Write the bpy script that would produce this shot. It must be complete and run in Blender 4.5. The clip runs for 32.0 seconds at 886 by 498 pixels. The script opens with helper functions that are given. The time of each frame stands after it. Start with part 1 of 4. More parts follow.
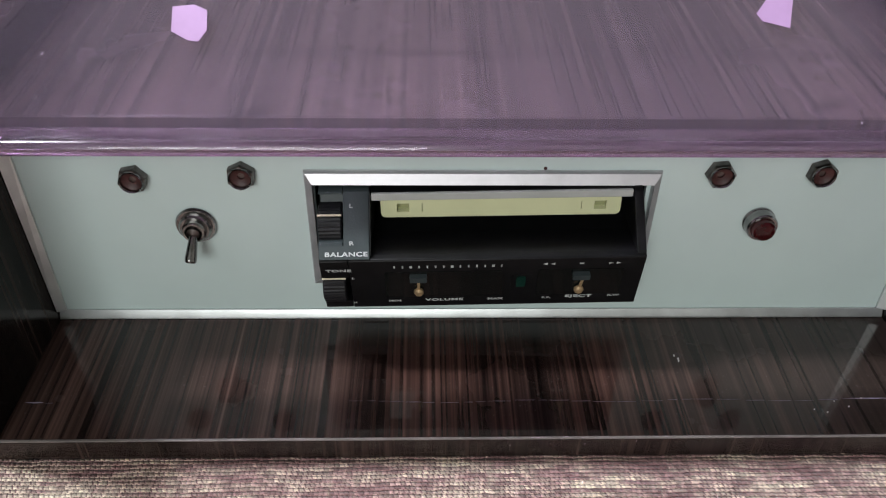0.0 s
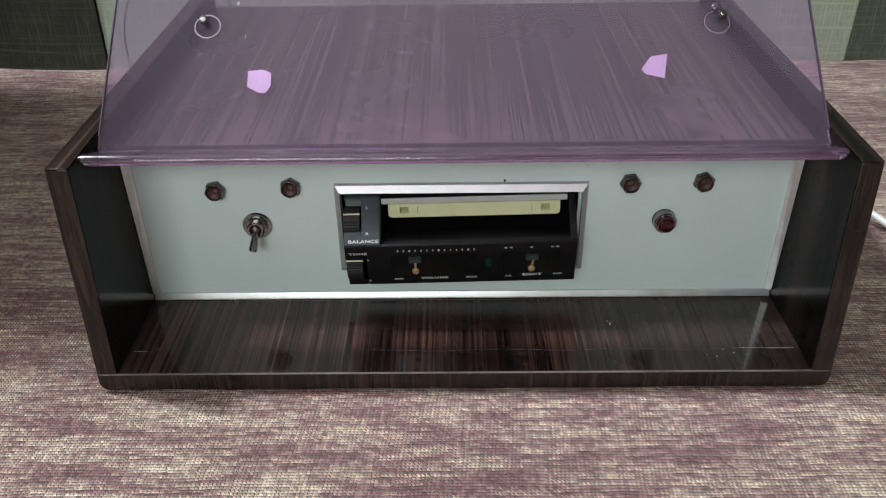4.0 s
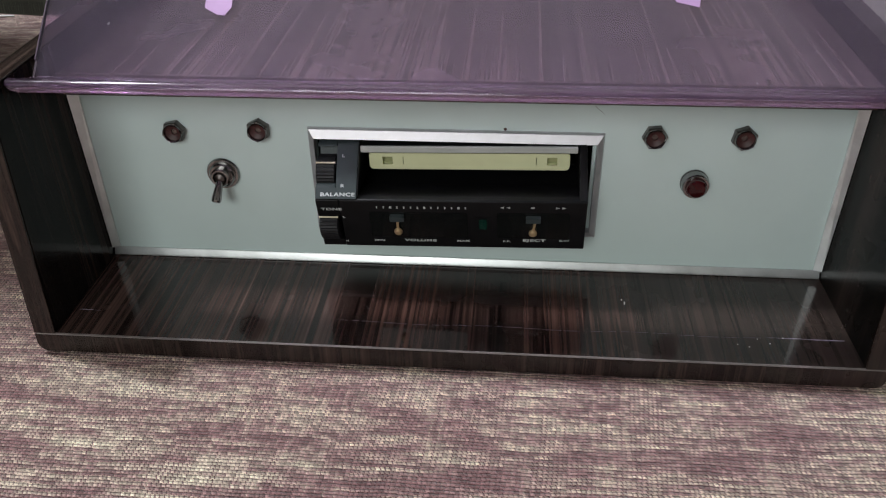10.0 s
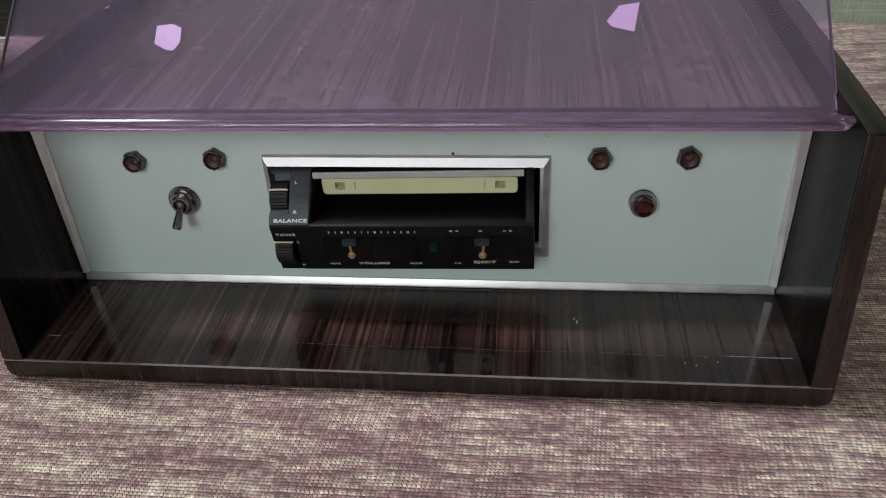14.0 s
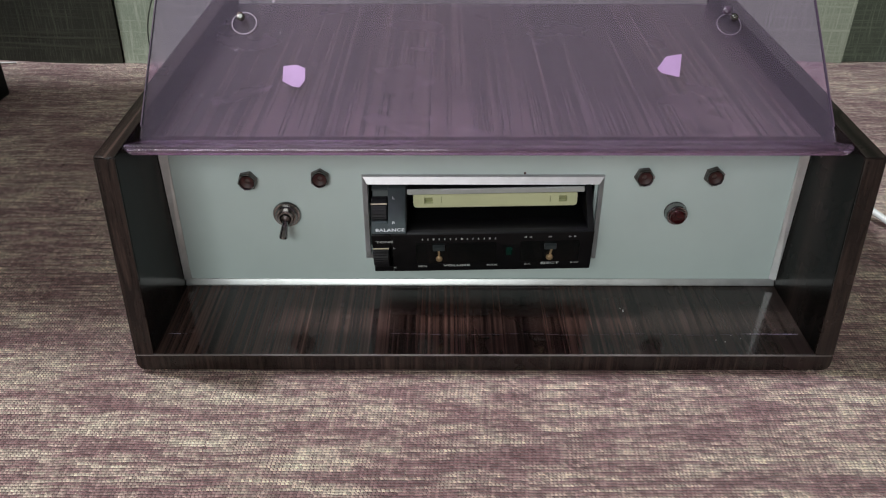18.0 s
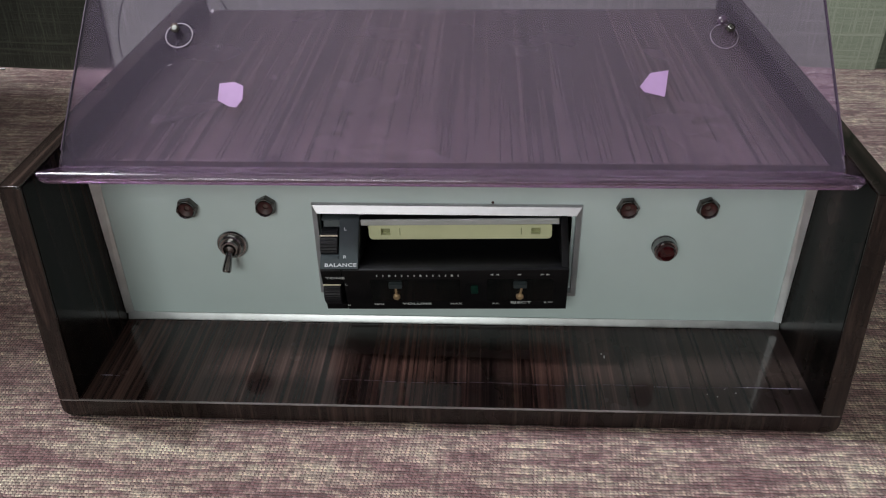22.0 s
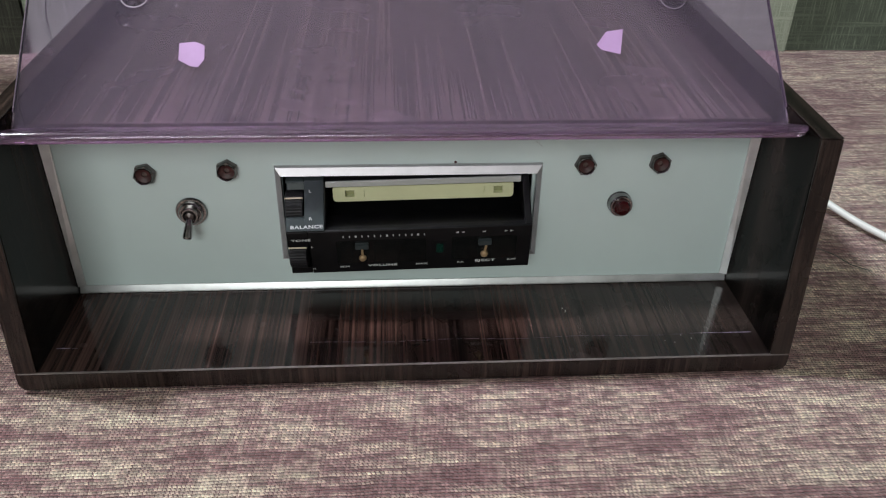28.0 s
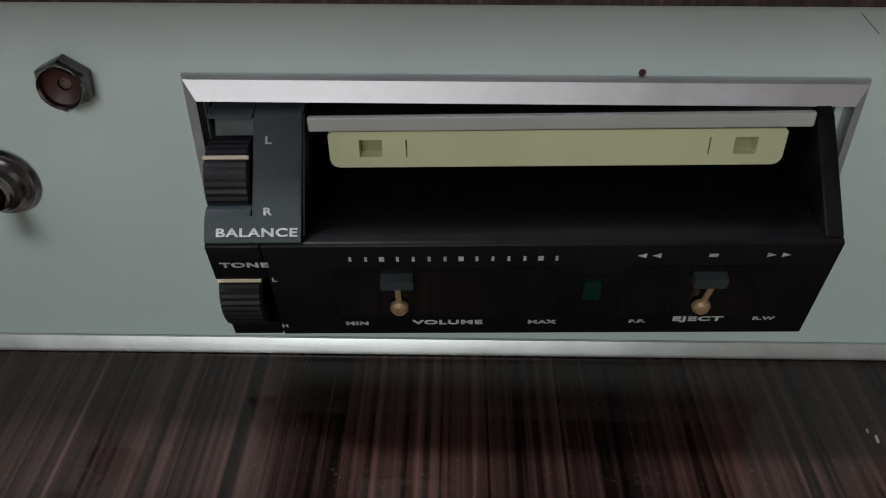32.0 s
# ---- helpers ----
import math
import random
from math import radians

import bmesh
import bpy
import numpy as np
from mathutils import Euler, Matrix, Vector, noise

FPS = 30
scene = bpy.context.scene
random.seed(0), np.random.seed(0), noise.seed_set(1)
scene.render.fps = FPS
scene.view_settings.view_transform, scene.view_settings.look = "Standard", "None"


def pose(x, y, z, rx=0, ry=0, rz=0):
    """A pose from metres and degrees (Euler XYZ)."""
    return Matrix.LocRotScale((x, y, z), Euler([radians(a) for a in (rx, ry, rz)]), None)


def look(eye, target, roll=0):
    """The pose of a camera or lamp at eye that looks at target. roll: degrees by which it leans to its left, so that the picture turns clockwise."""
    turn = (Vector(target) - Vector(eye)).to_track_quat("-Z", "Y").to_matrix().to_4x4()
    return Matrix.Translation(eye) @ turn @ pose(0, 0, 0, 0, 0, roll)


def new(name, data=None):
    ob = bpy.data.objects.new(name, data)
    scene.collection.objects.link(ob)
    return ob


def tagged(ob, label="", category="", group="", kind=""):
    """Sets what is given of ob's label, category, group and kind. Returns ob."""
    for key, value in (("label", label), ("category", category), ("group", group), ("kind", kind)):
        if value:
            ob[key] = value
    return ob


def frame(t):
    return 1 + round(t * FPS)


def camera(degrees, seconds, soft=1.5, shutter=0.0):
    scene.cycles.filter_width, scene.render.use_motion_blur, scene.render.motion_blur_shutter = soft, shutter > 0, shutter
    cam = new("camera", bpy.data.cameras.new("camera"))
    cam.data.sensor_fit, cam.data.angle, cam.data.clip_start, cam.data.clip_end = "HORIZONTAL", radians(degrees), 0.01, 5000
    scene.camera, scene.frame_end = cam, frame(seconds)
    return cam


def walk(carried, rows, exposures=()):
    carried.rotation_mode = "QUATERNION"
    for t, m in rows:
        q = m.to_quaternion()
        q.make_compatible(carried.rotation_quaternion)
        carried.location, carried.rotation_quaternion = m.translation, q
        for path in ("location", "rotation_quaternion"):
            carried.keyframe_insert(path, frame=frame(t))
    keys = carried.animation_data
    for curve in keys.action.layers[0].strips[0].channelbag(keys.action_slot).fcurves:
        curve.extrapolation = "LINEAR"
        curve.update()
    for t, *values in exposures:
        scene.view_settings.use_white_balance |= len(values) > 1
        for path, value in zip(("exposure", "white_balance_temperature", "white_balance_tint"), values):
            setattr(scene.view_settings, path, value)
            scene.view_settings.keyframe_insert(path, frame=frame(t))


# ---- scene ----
cam = camera(58.42, 32.0, soft=1.15)
ROWS = [
    (0, -0.0244, -0.2714, 0.2470, 52.44, -0.81, -1.12),
    (0.5, -0.0152, -0.2847, 0.2516, 53.43, -0.27, 0.16),
    (1, -0.0231, -0.3208, 0.2862, 54.97, 0.09, 0.50),
    (1.5, -0.0160, -0.3536, 0.2738, 57.15, 0.53, 0.26),
    (2, -0.0217, -0.3609, 0.2861, 57.29, 0.45, -0.14),
    (2.5, -0.0099, -0.3502, 0.2766, 55.76, 0.02, 0.55),
    (4.5, -0.0056, -0.4126, 0.2837, 59.03, 0.97, 0.35),
    (5, -0.0014, -0.4100, 0.2860, 58.96, 1.15, 0.84),
    (5.5, 0.0325, -0.3841, 0.2715, 58.89, 1.45, 2.54),
    (6, 0.0508, -0.3716, 0.2603, 58.47, 1.44, 3.85),
    (6.5, 0.0474, -0.3851, 0.2666, 58.05, 1.69, 3.85),
    (7, 0.0123, -0.4348, 0.2995, 58.89, 1.26, 2.19),
    (7.5, -0.0132, -0.4748, 0.3103, 59.61, 0.46, 0.49),
    (8, -0.0152, -0.4788, 0.3157, 61.49, 0.43, 0.24),
    (8.5, -0.0041, -0.4629, 0.3075, 61.53, 0.09, 0.56),
    (9, 0.0155, -0.4146, 0.2763, 59.76, 0.09, 1.71),
    (9.5, 0.0235, -0.3805, 0.2295, 59.01, 0.43, 3.45),
    (10, 0.0269, -0.3534, 0.2381, 57.18, 0.84, 4.89),
    (10.5, 0.0366, -0.3654, 0.2605, 56.37, 1.48, 4.63),
    (11, 0.0302, -0.4252, 0.2934, 57.18, 2.11, 2.78),
    (11.5, -0.0007, -0.4771, 0.2970, 58.48, 2.59, 1.26),
    (12, -0.0011, -0.4830, 0.3171, 58.75, 2.63, 0.71),
    (12.5, 0.0171, -0.4356, 0.2908, 59.86, 2.44, 0.58),
    (13, 0.0322, -0.3828, 0.2827, 58.25, 2.16, 1.90),
    (13.5, 0.0481, -0.3594, 0.2634, 57.62, 2.29, 4.23),
    (14, 0.0649, -0.3488, 0.2507, 57.09, 2.79, 6.05),
    (14.5, 0.0588, -0.3368, 0.2566, 57.05, 3.36, 7.15),
    (15, 0.0574, -0.3568, 0.2629, 56.49, 3.50, 7.56),
    (15.5, 0.0544, -0.3752, 0.2728, 55.93, 3.60, 6.85),
    (17.5, -0.0207, -0.4467, 0.2950, 57.83, 0.13, 0.80),
    (18, -0.0236, -0.4242, 0.2877, 58.35, -0.01, 0.08),
    (18.5, -0.0267, -0.4119, 0.2893, 58.51, 0.53, -0.72),
    (19, -0.0221, -0.4034, 0.2947, 58.53, 0.69, -1.66),
    (19.5, -0.0130, -0.4003, 0.2932, 58.73, 0.68, -1.54),
    (20, 0.0037, -0.4082, 0.3027, 59.03, 0.82, -0.26),
    (20.5, 0.0082, -0.4096, 0.3016, 58.73, 0.69, 0.39),
    (21, 0.0062, -0.4110, 0.3044, 58.69, 0.99, 1.79),
    (21.5, 0.0108, -0.3974, 0.3031, 59.15, 0.99, 2.56),
    (22, 0.0183, -0.3705, 0.2795, 58.24, 0.84, 2.67),
    (22.5, 0.0250, -0.3570, 0.2722, 57.65, 0.91, 3.15),
    (23, 0.0365, -0.3362, 0.2578, 57.92, 0.70, 3.69),
    (23.5, 0.0291, -0.3187, 0.2397, 57.39, 0.10, 2.80),
    (24, -0.0022, -0.3470, 0.2524, 57.40, -0.27, 0.86),
    (24.5, -0.0136, -0.3622, 0.2689, 57.00, -0.12, -1.64),
    (25, -0.0299, -0.3847, 0.2640, 57.63, -0.61, -3.85),
    (25.5, -0.0192, -0.3614, 0.2344, 58.39, -0.55, -4.50),
    (27.5, -0.0024, -0.3643, 0.2643, 57.50, -1.03, -3.55),
    (28, -0.0090, -0.3876, 0.2631, 58.41, -0.96, -3.48),
    (28.5, -0.0090, -0.4049, 0.2682, 58.97, -0.55, -2.43),
    (29, -0.0138, -0.3963, 0.2614, 58.63, -0.63, -2.51),
    (29.5, -0.0082, -0.3439, 0.2490, 57.94, -0.14, -1.94),
    (30, -0.0218, -0.2711, 0.2099, 58.32, -0.74, -2.51),
    (30.5, -0.0289, -0.2200, 0.1821, 56.20, -0.53, -1.11),
    (31, -0.0137, -0.2077, 0.1803, 55.10, -0.07, 0.34),
    (31.5, -0.0091, -0.1897, 0.1737, 54.99, -0.34, -0.01),
    (32, -0.0147, -0.1571, 0.1461, 54.27, -0.04, 0.96),
]
EXPOSURES = [(0.0, 0.32), (2.0, 0.16), (4.5, 0.22), (7.0, 0.22), (9.0, 0.08), (13.0, 0.02), (15.0, -0.02), (18.0, 0.02), (21.0, -0.08), (23.0, -0.18), (25.0, -0.14), (27.5, 0.02), (29.0, 0.12), (30.0, -0.06), (31.0, -0.18), (32.0, -0.38)]
walk(cam, [(t, pose(x, y, z, rx, ry, rz)) for t, x, y, z, rx, ry, rz in ROWS], EXPOSURES)

# ---- light: a cool hanging bulb on the speaker side and an added front fill set up as an unseen window, bounced by a pale room ----
world = bpy.data.worlds.new("room_air")
world.use_nodes = True
world.node_tree.nodes["Background"].inputs[0].default_value = (0.75, 0.85, 1.0, 1)
world.node_tree.nodes["Background"].inputs[1].default_value = 0.05
scene.world = world


def area_lamp(name, place, target, sx, sy, watts, colour):
    data = bpy.data.lights.new(name, "AREA")
    data.shape, data.size, data.size_y, data.energy, data.color = "RECTANGLE", sx, sy, watts, colour
    ob = new(name, data)
    ob.matrix_world = look(place, target)
    return ob


area_lamp("bulb_light", (-1.08, 0.29, 1.86), (-0.2, 0.0, 0.0), 0.16, 0.16, 43, (0.93, 0.97, 1.0))
# soft fill added to light the front panel; its window is made up
area_lamp("front_fill_light", (-0.60, -2.45, 1.25), (0.0, 0.2, 0.1), 1.2, 1.0, 29, (0.95, 0.98, 0.96))

# ---- materials ----


class Nodes:
    """A small wrapper round a node tree with one Principled BSDF."""

    def __init__(self, name):
        self.mat = bpy.data.materials.new(name)
        self.mat.use_nodes = True
        self.tree = self.mat.node_tree
        self.bsdf = self.tree.nodes["Principled BSDF"]

    def node(self, kind, **values):
        n = self.tree.nodes.new("ShaderNode" + kind)
        for key, value in values.items():
            n.inputs[key].default_value = value
        return n

    def link(self, a, b):
        self.tree.links.new(a, b)

    def coords(self, scale=(1, 1, 1), turn=(0, 0, 0)):
        co, m = self.node("TexCoord"), self.node("Mapping")
        m.inputs["Scale"].default_value, m.inputs["Rotation"].default_value = scale, turn
        self.link(co.outputs["Object"], m.inputs["Vector"])
        return m.outputs["Vector"]

    def noise(self, vector, scale, detail=4.0, rough=0.55, distortion=0.0):
        n = self.node("TexNoise", Scale=scale, Detail=detail, Roughness=rough, Distortion=distortion)
        self.link(vector, n.inputs["Vector"])
        return n.outputs["Fac"]

    def ramp(self, fac, *stops):
        n = self.node("ValToRGB")
        e = n.color_ramp.elements
        while len(e) < len(stops):
            e.new(0.5)
        for k, (at, colour) in enumerate(stops):
            e[k].position = at
            e[k].color = (*colour, 1) if len(colour) == 3 else colour
        self.link(fac, n.inputs["Fac"])
        return n.outputs["Color"]

    def mix(self, fac, a, b, how="MIX"):
        n = self.node("Mix")
        n.data_type, n.blend_type = "RGBA", how
        for value, socket in ((fac, n.inputs["Factor"]), (a, n.inputs["A"]), (b, n.inputs["B"])):
            socket = [s for s in n.inputs if s.name == socket.name and (s.type == "RGBA" or socket.name == "Factor" and s.type == "VALUE")][0]
            if isinstance(value, (int, float)):
                socket.default_value = value
            elif isinstance(value, tuple):
                socket.default_value = (*value, 1)
            else:
                self.link(value, socket)
        return [s for s in n.outputs if s.type == "RGBA"][0]

    def math(self, how, a, b=0.5):
        n = self.node("Math")
        n.operation = how
        for value, socket in ((a, n.inputs[0]), (b, n.inputs[1])):
            if isinstance(value, (int, float)):
                socket.default_value = value
            else:
                self.link(value, socket)
        return n.outputs[0]

    def bump(self, height, strength, distance=0.001):
        n = self.node("Bump", Strength=strength, Distance=distance)
        self.link(height, n.inputs["Height"])
        self.link(n.outputs["Normal"], self.bsdf.inputs["Normal"])

    def set(self, **values):
        for key, value in values.items():
            socket = self.bsdf.inputs[key.replace("_", " ")]
            if isinstance(value, (int, float)):
                socket.default_value = value
            elif isinstance(value, tuple):
                socket.default_value = (*value, 1)
            else:
                self.link(value, socket)
        return self.mat


def plain(name, colour, rough=0.5, metal=0.0, vary=0.15, scale=60.0, bump=0.05, **more):
    """A plain surface with faint stains, grain and uneven gloss."""
    m = Nodes(name)
    v = m.coords()
    big, fine = m.noise(v, scale, 3), m.noise(v, scale * 12, 2)
    c = m.ramp(big, (0.3, tuple(x * (1 - vary) for x in colour)), (0.7, tuple(min(1, x * (1 + vary)) for x in colour)))
    r = m.math("ADD", m.math("MULTIPLY", fine, 0.18), rough - 0.09)
    m.bump(fine, bump, 0.0004)
    return m.set(Base_Color=c, Roughness=r, Metallic=metal, **more)


def wood(name, along, seed, lift=1.0, coat=0.35, gloss=0.5, fine_scale=260, contrast=1.0, leaves=False, red=1.0, wave=0.35, deep=1.0):
    """Dark streaked laminate under a gloss varnish; along: the axis that the streaks follow."""
    m = Nodes(name)
    fine = {"x": (0.003, 1, 0), "y": (1, 0.003, 0), "z": (1, 1, 0.003)}[along]

    def stretched(more):
        place = m.node("Mapping")
        place.inputs["Location"].default_value = (seed + more, seed * 0.7, seed * 0.3)
        m.link(m.coords(fine), place.inputs["Vector"])
        return place.outputs["Vector"]

    v = stretched(0)
    broad = m.noise(v, 26, 2, 0.5, wave)
    streak = m.noise(v, fine_scale, 3, 0.66, wave)
    thread = m.noise(v, 900, 2, 0.5)
    wavy = m.node("Mapping")
    wavy.inputs["Location"].default_value = (seed + 3.1, seed, 0)
    m.link(m.coords(tuple(max(k, 0.022) for k in fine)), wavy.inputs["Vector"])
    cut = m.math("ABSOLUTE", m.math("SUBTRACT", m.noise(wavy.outputs["Vector"], 95, 3, 0.5, 0.3), 0.5), 0)
    wide = 0.13 / contrast
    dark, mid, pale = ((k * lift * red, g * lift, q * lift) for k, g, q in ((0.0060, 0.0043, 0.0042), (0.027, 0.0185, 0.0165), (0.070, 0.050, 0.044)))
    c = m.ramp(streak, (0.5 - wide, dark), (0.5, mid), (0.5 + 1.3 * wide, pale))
    c = m.mix(deep, c, m.ramp(broad, (0.34, (0.55, 0.55, 0.56)), (0.66, (1.4, 1.27, 1.2))), "MULTIPLY")
    c = m.mix(0.42, c, m.ramp(thread, (0.36, (0.4, 0.4, 0.4)), (0.64, (1.5, 1.45, 1.4))), "MULTIPLY")
    lines = m.ramp(cut, (0.0, (0.2, 0.19, 0.2)), (0.008, (0.3, 0.28, 0.28)), (0.026, (1, 1, 1)))
    if leaves:
        # three veneer leaves: a grey one, a redder one with heavy dark lines, a plain brown one
        co = m.node("SeparateXYZ")
        m.link(m.coords(), co.inputs[0])
        x = m.math("ADD", co.outputs["X"], m.math("MULTIPLY", m.noise(v, 60, 3), 0.05))
        first = m.ramp(m.math("ADD", m.math("MULTIPLY", x, 1.0), 0.5), (0.472, (0, 0, 0)), (0.476, (1, 1, 1)))
        last = m.ramp(m.math("ADD", m.math("MULTIPLY", x, 1.0), 0.5), (0.57, (0, 0, 0)), (0.64, (1, 1, 1)))
        red_leaf = m.mix(1.0, m.mix(1.0, c, (0.84, 0.74, 0.72), "MULTIPLY"), lines, "MULTIPLY")
        grey_leaf = m.mix(1.0, c, (1.25, 1.22, 1.22), "MULTIPLY")
        plain_leaf = m.mix(0.7, m.mix(0.6, c, (0.036 * lift, 0.027 * lift, 0.0235 * lift)), lines, "MULTIPLY")
        c = m.mix(last, m.mix(first, grey_leaf, red_leaf), plain_leaf)
    else:
        c = m.mix(0.35, c, lines, "MULTIPLY")
    plainv = m.coords()
    smudge = m.noise(plainv, 14, 4, 0.6)
    dust = m.ramp(m.noise(plainv, 900, 2, 0.5), (0.68, (0, 0, 0)), (0.74, (1, 1, 1)))
    c = m.mix(m.math("MULTIPLY", dust, 0.06), c, (0.45, 0.42, 0.42))
    r = m.math("ADD", m.math("MULTIPLY", smudge, 0.2), 0.16)
    m.bump(thread, 0.05, 0.0004)
    return m.set(Base_Color=c, Roughness=r, Coat_Weight=coat, Coat_Roughness=0.05, Specular_IOR_Level=gloss)


def fabric(name):
    """Thick plain weave: irregular wefts of cream and purple along x in short dashes, warps with thin cream slubs along y."""
    m = Nodes(name)
    v = m.coords()
    co = m.node("SeparateXYZ")
    m.link(v, co.inputs[0])
    px, py = 0.0020, 0.00185
    x = m.math("ADD", co.outputs["X"], m.math("MULTIPLY", m.noise(v, 30, 2), 0.003))
    y = m.math("ADD", co.outputs["Y"], m.math("MULTIPLY", m.noise(m.coords((1, 1, 1), (0, 0, 1.1)), 28, 2), 0.003))
    jolt = m.node("TexNoise", Scale=430.0, Detail=2.0, Roughness=0.6)
    m.link(v, jolt.inputs["Vector"])
    kick = m.node("SeparateColor")
    m.link(jolt.outputs["Color"], kick.inputs[0])
    x = m.math("ADD", x, m.math("MULTIPLY", kick.outputs[0], 0.0012))
    y = m.math("ADD", y, m.math("MULTIPLY", kick.outputs[1], 0.0011))
    straight = x
    odd = m.math("MODULO", m.math("FLOOR", m.math("DIVIDE", m.math("ADD", y, 5.0), py), 0), 2.0)
    x = m.math("ADD", m.math("ADD", x, m.math("MULTIPLY", odd, px * 0.5)), m.math("MULTIPLY", y, 0.45))
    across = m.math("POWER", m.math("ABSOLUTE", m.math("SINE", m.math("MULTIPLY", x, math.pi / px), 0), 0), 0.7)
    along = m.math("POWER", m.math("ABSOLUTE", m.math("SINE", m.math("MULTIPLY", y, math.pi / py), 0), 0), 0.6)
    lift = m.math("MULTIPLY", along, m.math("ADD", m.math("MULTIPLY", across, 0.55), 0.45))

    def spun(a, b, stretch, scale):
        """Colour along single yarns: even across a yarn, slow along it."""
        place, at = m.node("Mapping"), m.node("CombineXYZ")
        place.inputs["Scale"].default_value = stretch
        m.link(a, at.inputs[0])
        m.link(b, at.inputs[1])
        m.link(at.outputs[0], place.inputs["Vector"])
        return m.noise(place.outputs["Vector"], scale, 3, 0.62)

    column = m.math("SNAP", m.math("ADD", x, px * 200), px)
    row = m.math("SNAP", m.math("ADD", y, 5.0), py)
    weft = spun(straight, row, (0.11, 2.1, 1), 330)
    warp = spun(m.math("SNAP", m.math("ADD", straight, px * 200), px), y, (1.7, 0.08, 1), 330)
    band = m.noise(m.coords((0.2, 1, 1)), 62, 4, 0.62)
    stripe = m.noise(m.coords((1, 0.22, 1)), 60, 3, 0.6)
    cloud = m.noise(m.coords((0.55, 1, 1)), 11, 3, 0.5)
    hair = m.noise(v, 1300, 3, 0.7)

    def shade(yarn, slow, k):
        a = m.math("ADD", m.math("MULTIPLY", yarn, 1.0), m.math("MULTIPLY", slow, k))
        a = m.math("ADD", a, m.math("MULTIPLY", cloud, 0.25))
        return m.math("DIVIDE", a, 1.25 + k)

    weft_colour = m.ramp(shade(weft, band, 0.7), (0.41, (0.22, 0.115, 0.122)), (0.475, (0.335, 0.203, 0.20)), (0.52, (0.52, 0.395, 0.34)), (0.60, (0.76, 0.66, 0.53)))
    warp_shade = m.math("ADD", m.math("MULTIPLY", shade(warp, stripe, 0.6), 0.62), m.math("MULTIPLY", shade(weft, band, 0.7), 0.38))
    warp_colour = m.ramp(warp_shade, (0.43, (0.19, 0.092, 0.10)), (0.50, (0.31, 0.182, 0.185)), (0.56, (0.62, 0.51, 0.42)))
    side = m.ramp(across, (0.50, (0, 0, 0)), (0.68, (1, 1, 1)))
    c = m.mix(side, warp_colour, weft_colour)
    # shade in the gaps between yarns, painted into the colour by weave height
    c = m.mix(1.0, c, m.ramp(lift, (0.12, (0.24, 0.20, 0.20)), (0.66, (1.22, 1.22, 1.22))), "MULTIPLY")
    c = m.mix(0.45, c, m.ramp(hair, (0.3, (0.5, 0.5, 0.5)), (0.7, (1.5, 1.5, 1.5))), "MULTIPLY")
    cell, lot = m.node("CombineXYZ"), m.node("TexWhiteNoise")
    m.link(column, cell.inputs[0])
    m.link(row, cell.inputs[1])
    m.link(cell.outputs[0], lot.inputs["Vector"])
    c = m.mix(1.0, c, m.ramp(lot.outputs["Value"], (0.0, (0.62, 0.60, 0.60)), (1.0, (1.38, 1.38, 1.36))), "MULTIPLY")
    m.bump(m.math("ADD", lift, m.math("MULTIPLY", hair, 0.5)), 0.9, 0.0016)
    return m.set(Base_Color=c, Roughness=0.95, Sheen_Weight=0.2, Specular_IOR_Level=0.15)


def curtain_cloth(name, ground, light, seed):
    """Coarse curtain weave with uneven pale threads both ways."""
    m = Nodes(name)
    up = m.noise(m.coords((1, 1, 0.02)), 520 + seed, 2, 0.5)
    across = m.noise(m.coords((0.02, 0.02, 1)), 430 - seed, 2, 0.5)
    patch = m.noise(m.coords((1, 1, 0.35)), 18, 3, 0.6)
    fine = m.noise(m.coords(), 1100, 2)
    t = m.math("MAXIMUM", m.ramp(up, (0.5, (0, 0, 0)), (0.74, (1, 1, 1))), m.ramp(across, (0.52, (0, 0, 0)), (0.76, (1, 1, 1))))
    t = m.math("MULTIPLY", t, m.math("ADD", patch, 0.35))
    c = m.mix(t, ground, light)
    c = m.mix(0.5, c, m.ramp(fine, (0.3, (0.6, 0.6, 0.6)), (0.7, (1.3, 1.3, 1.3))), "MULTIPLY")
    m.bump(m.math("ADD", m.math("ADD", up, across), fine), 0.5, 0.0008)
    return m.set(Base_Color=c, Roughness=0.9, Specular_IOR_Level=0.2)


def brushed(name, colour, rough=0.32):
    m = Nodes(name)
    line = m.noise(m.coords((0.05, 1, 1)), 1500, 3)
    stain = m.noise(m.coords(), 70, 4)
    c = m.ramp(stain, (0.3, tuple(x * 0.8 for x in colour)), (0.62, colour))
    m.bump(line, 0.12, 0.0002)
    return m.set(Base_Color=c, Metallic=0.85, Roughness=m.math("ADD", m.math("MULTIPLY", stain, 0.2), rough - 0.1))


def acrylic(name, colour, rough=0.03, clear=1.0):
    m = Nodes(name)
    smudge = m.noise(m.coords(), 25, 5, 0.65)
    m.bump(m.noise(m.coords(), 9, 2), 0.04, 0.004)
    r = m.math("ADD", m.math("MULTIPLY", m.ramp(smudge, (0.45, (0, 0, 0)), (0.75, (1, 1, 1))), 0.10), rough)
    return m.set(Base_Color=colour, Roughness=r, Transmission_Weight=clear, IOR=1.49)


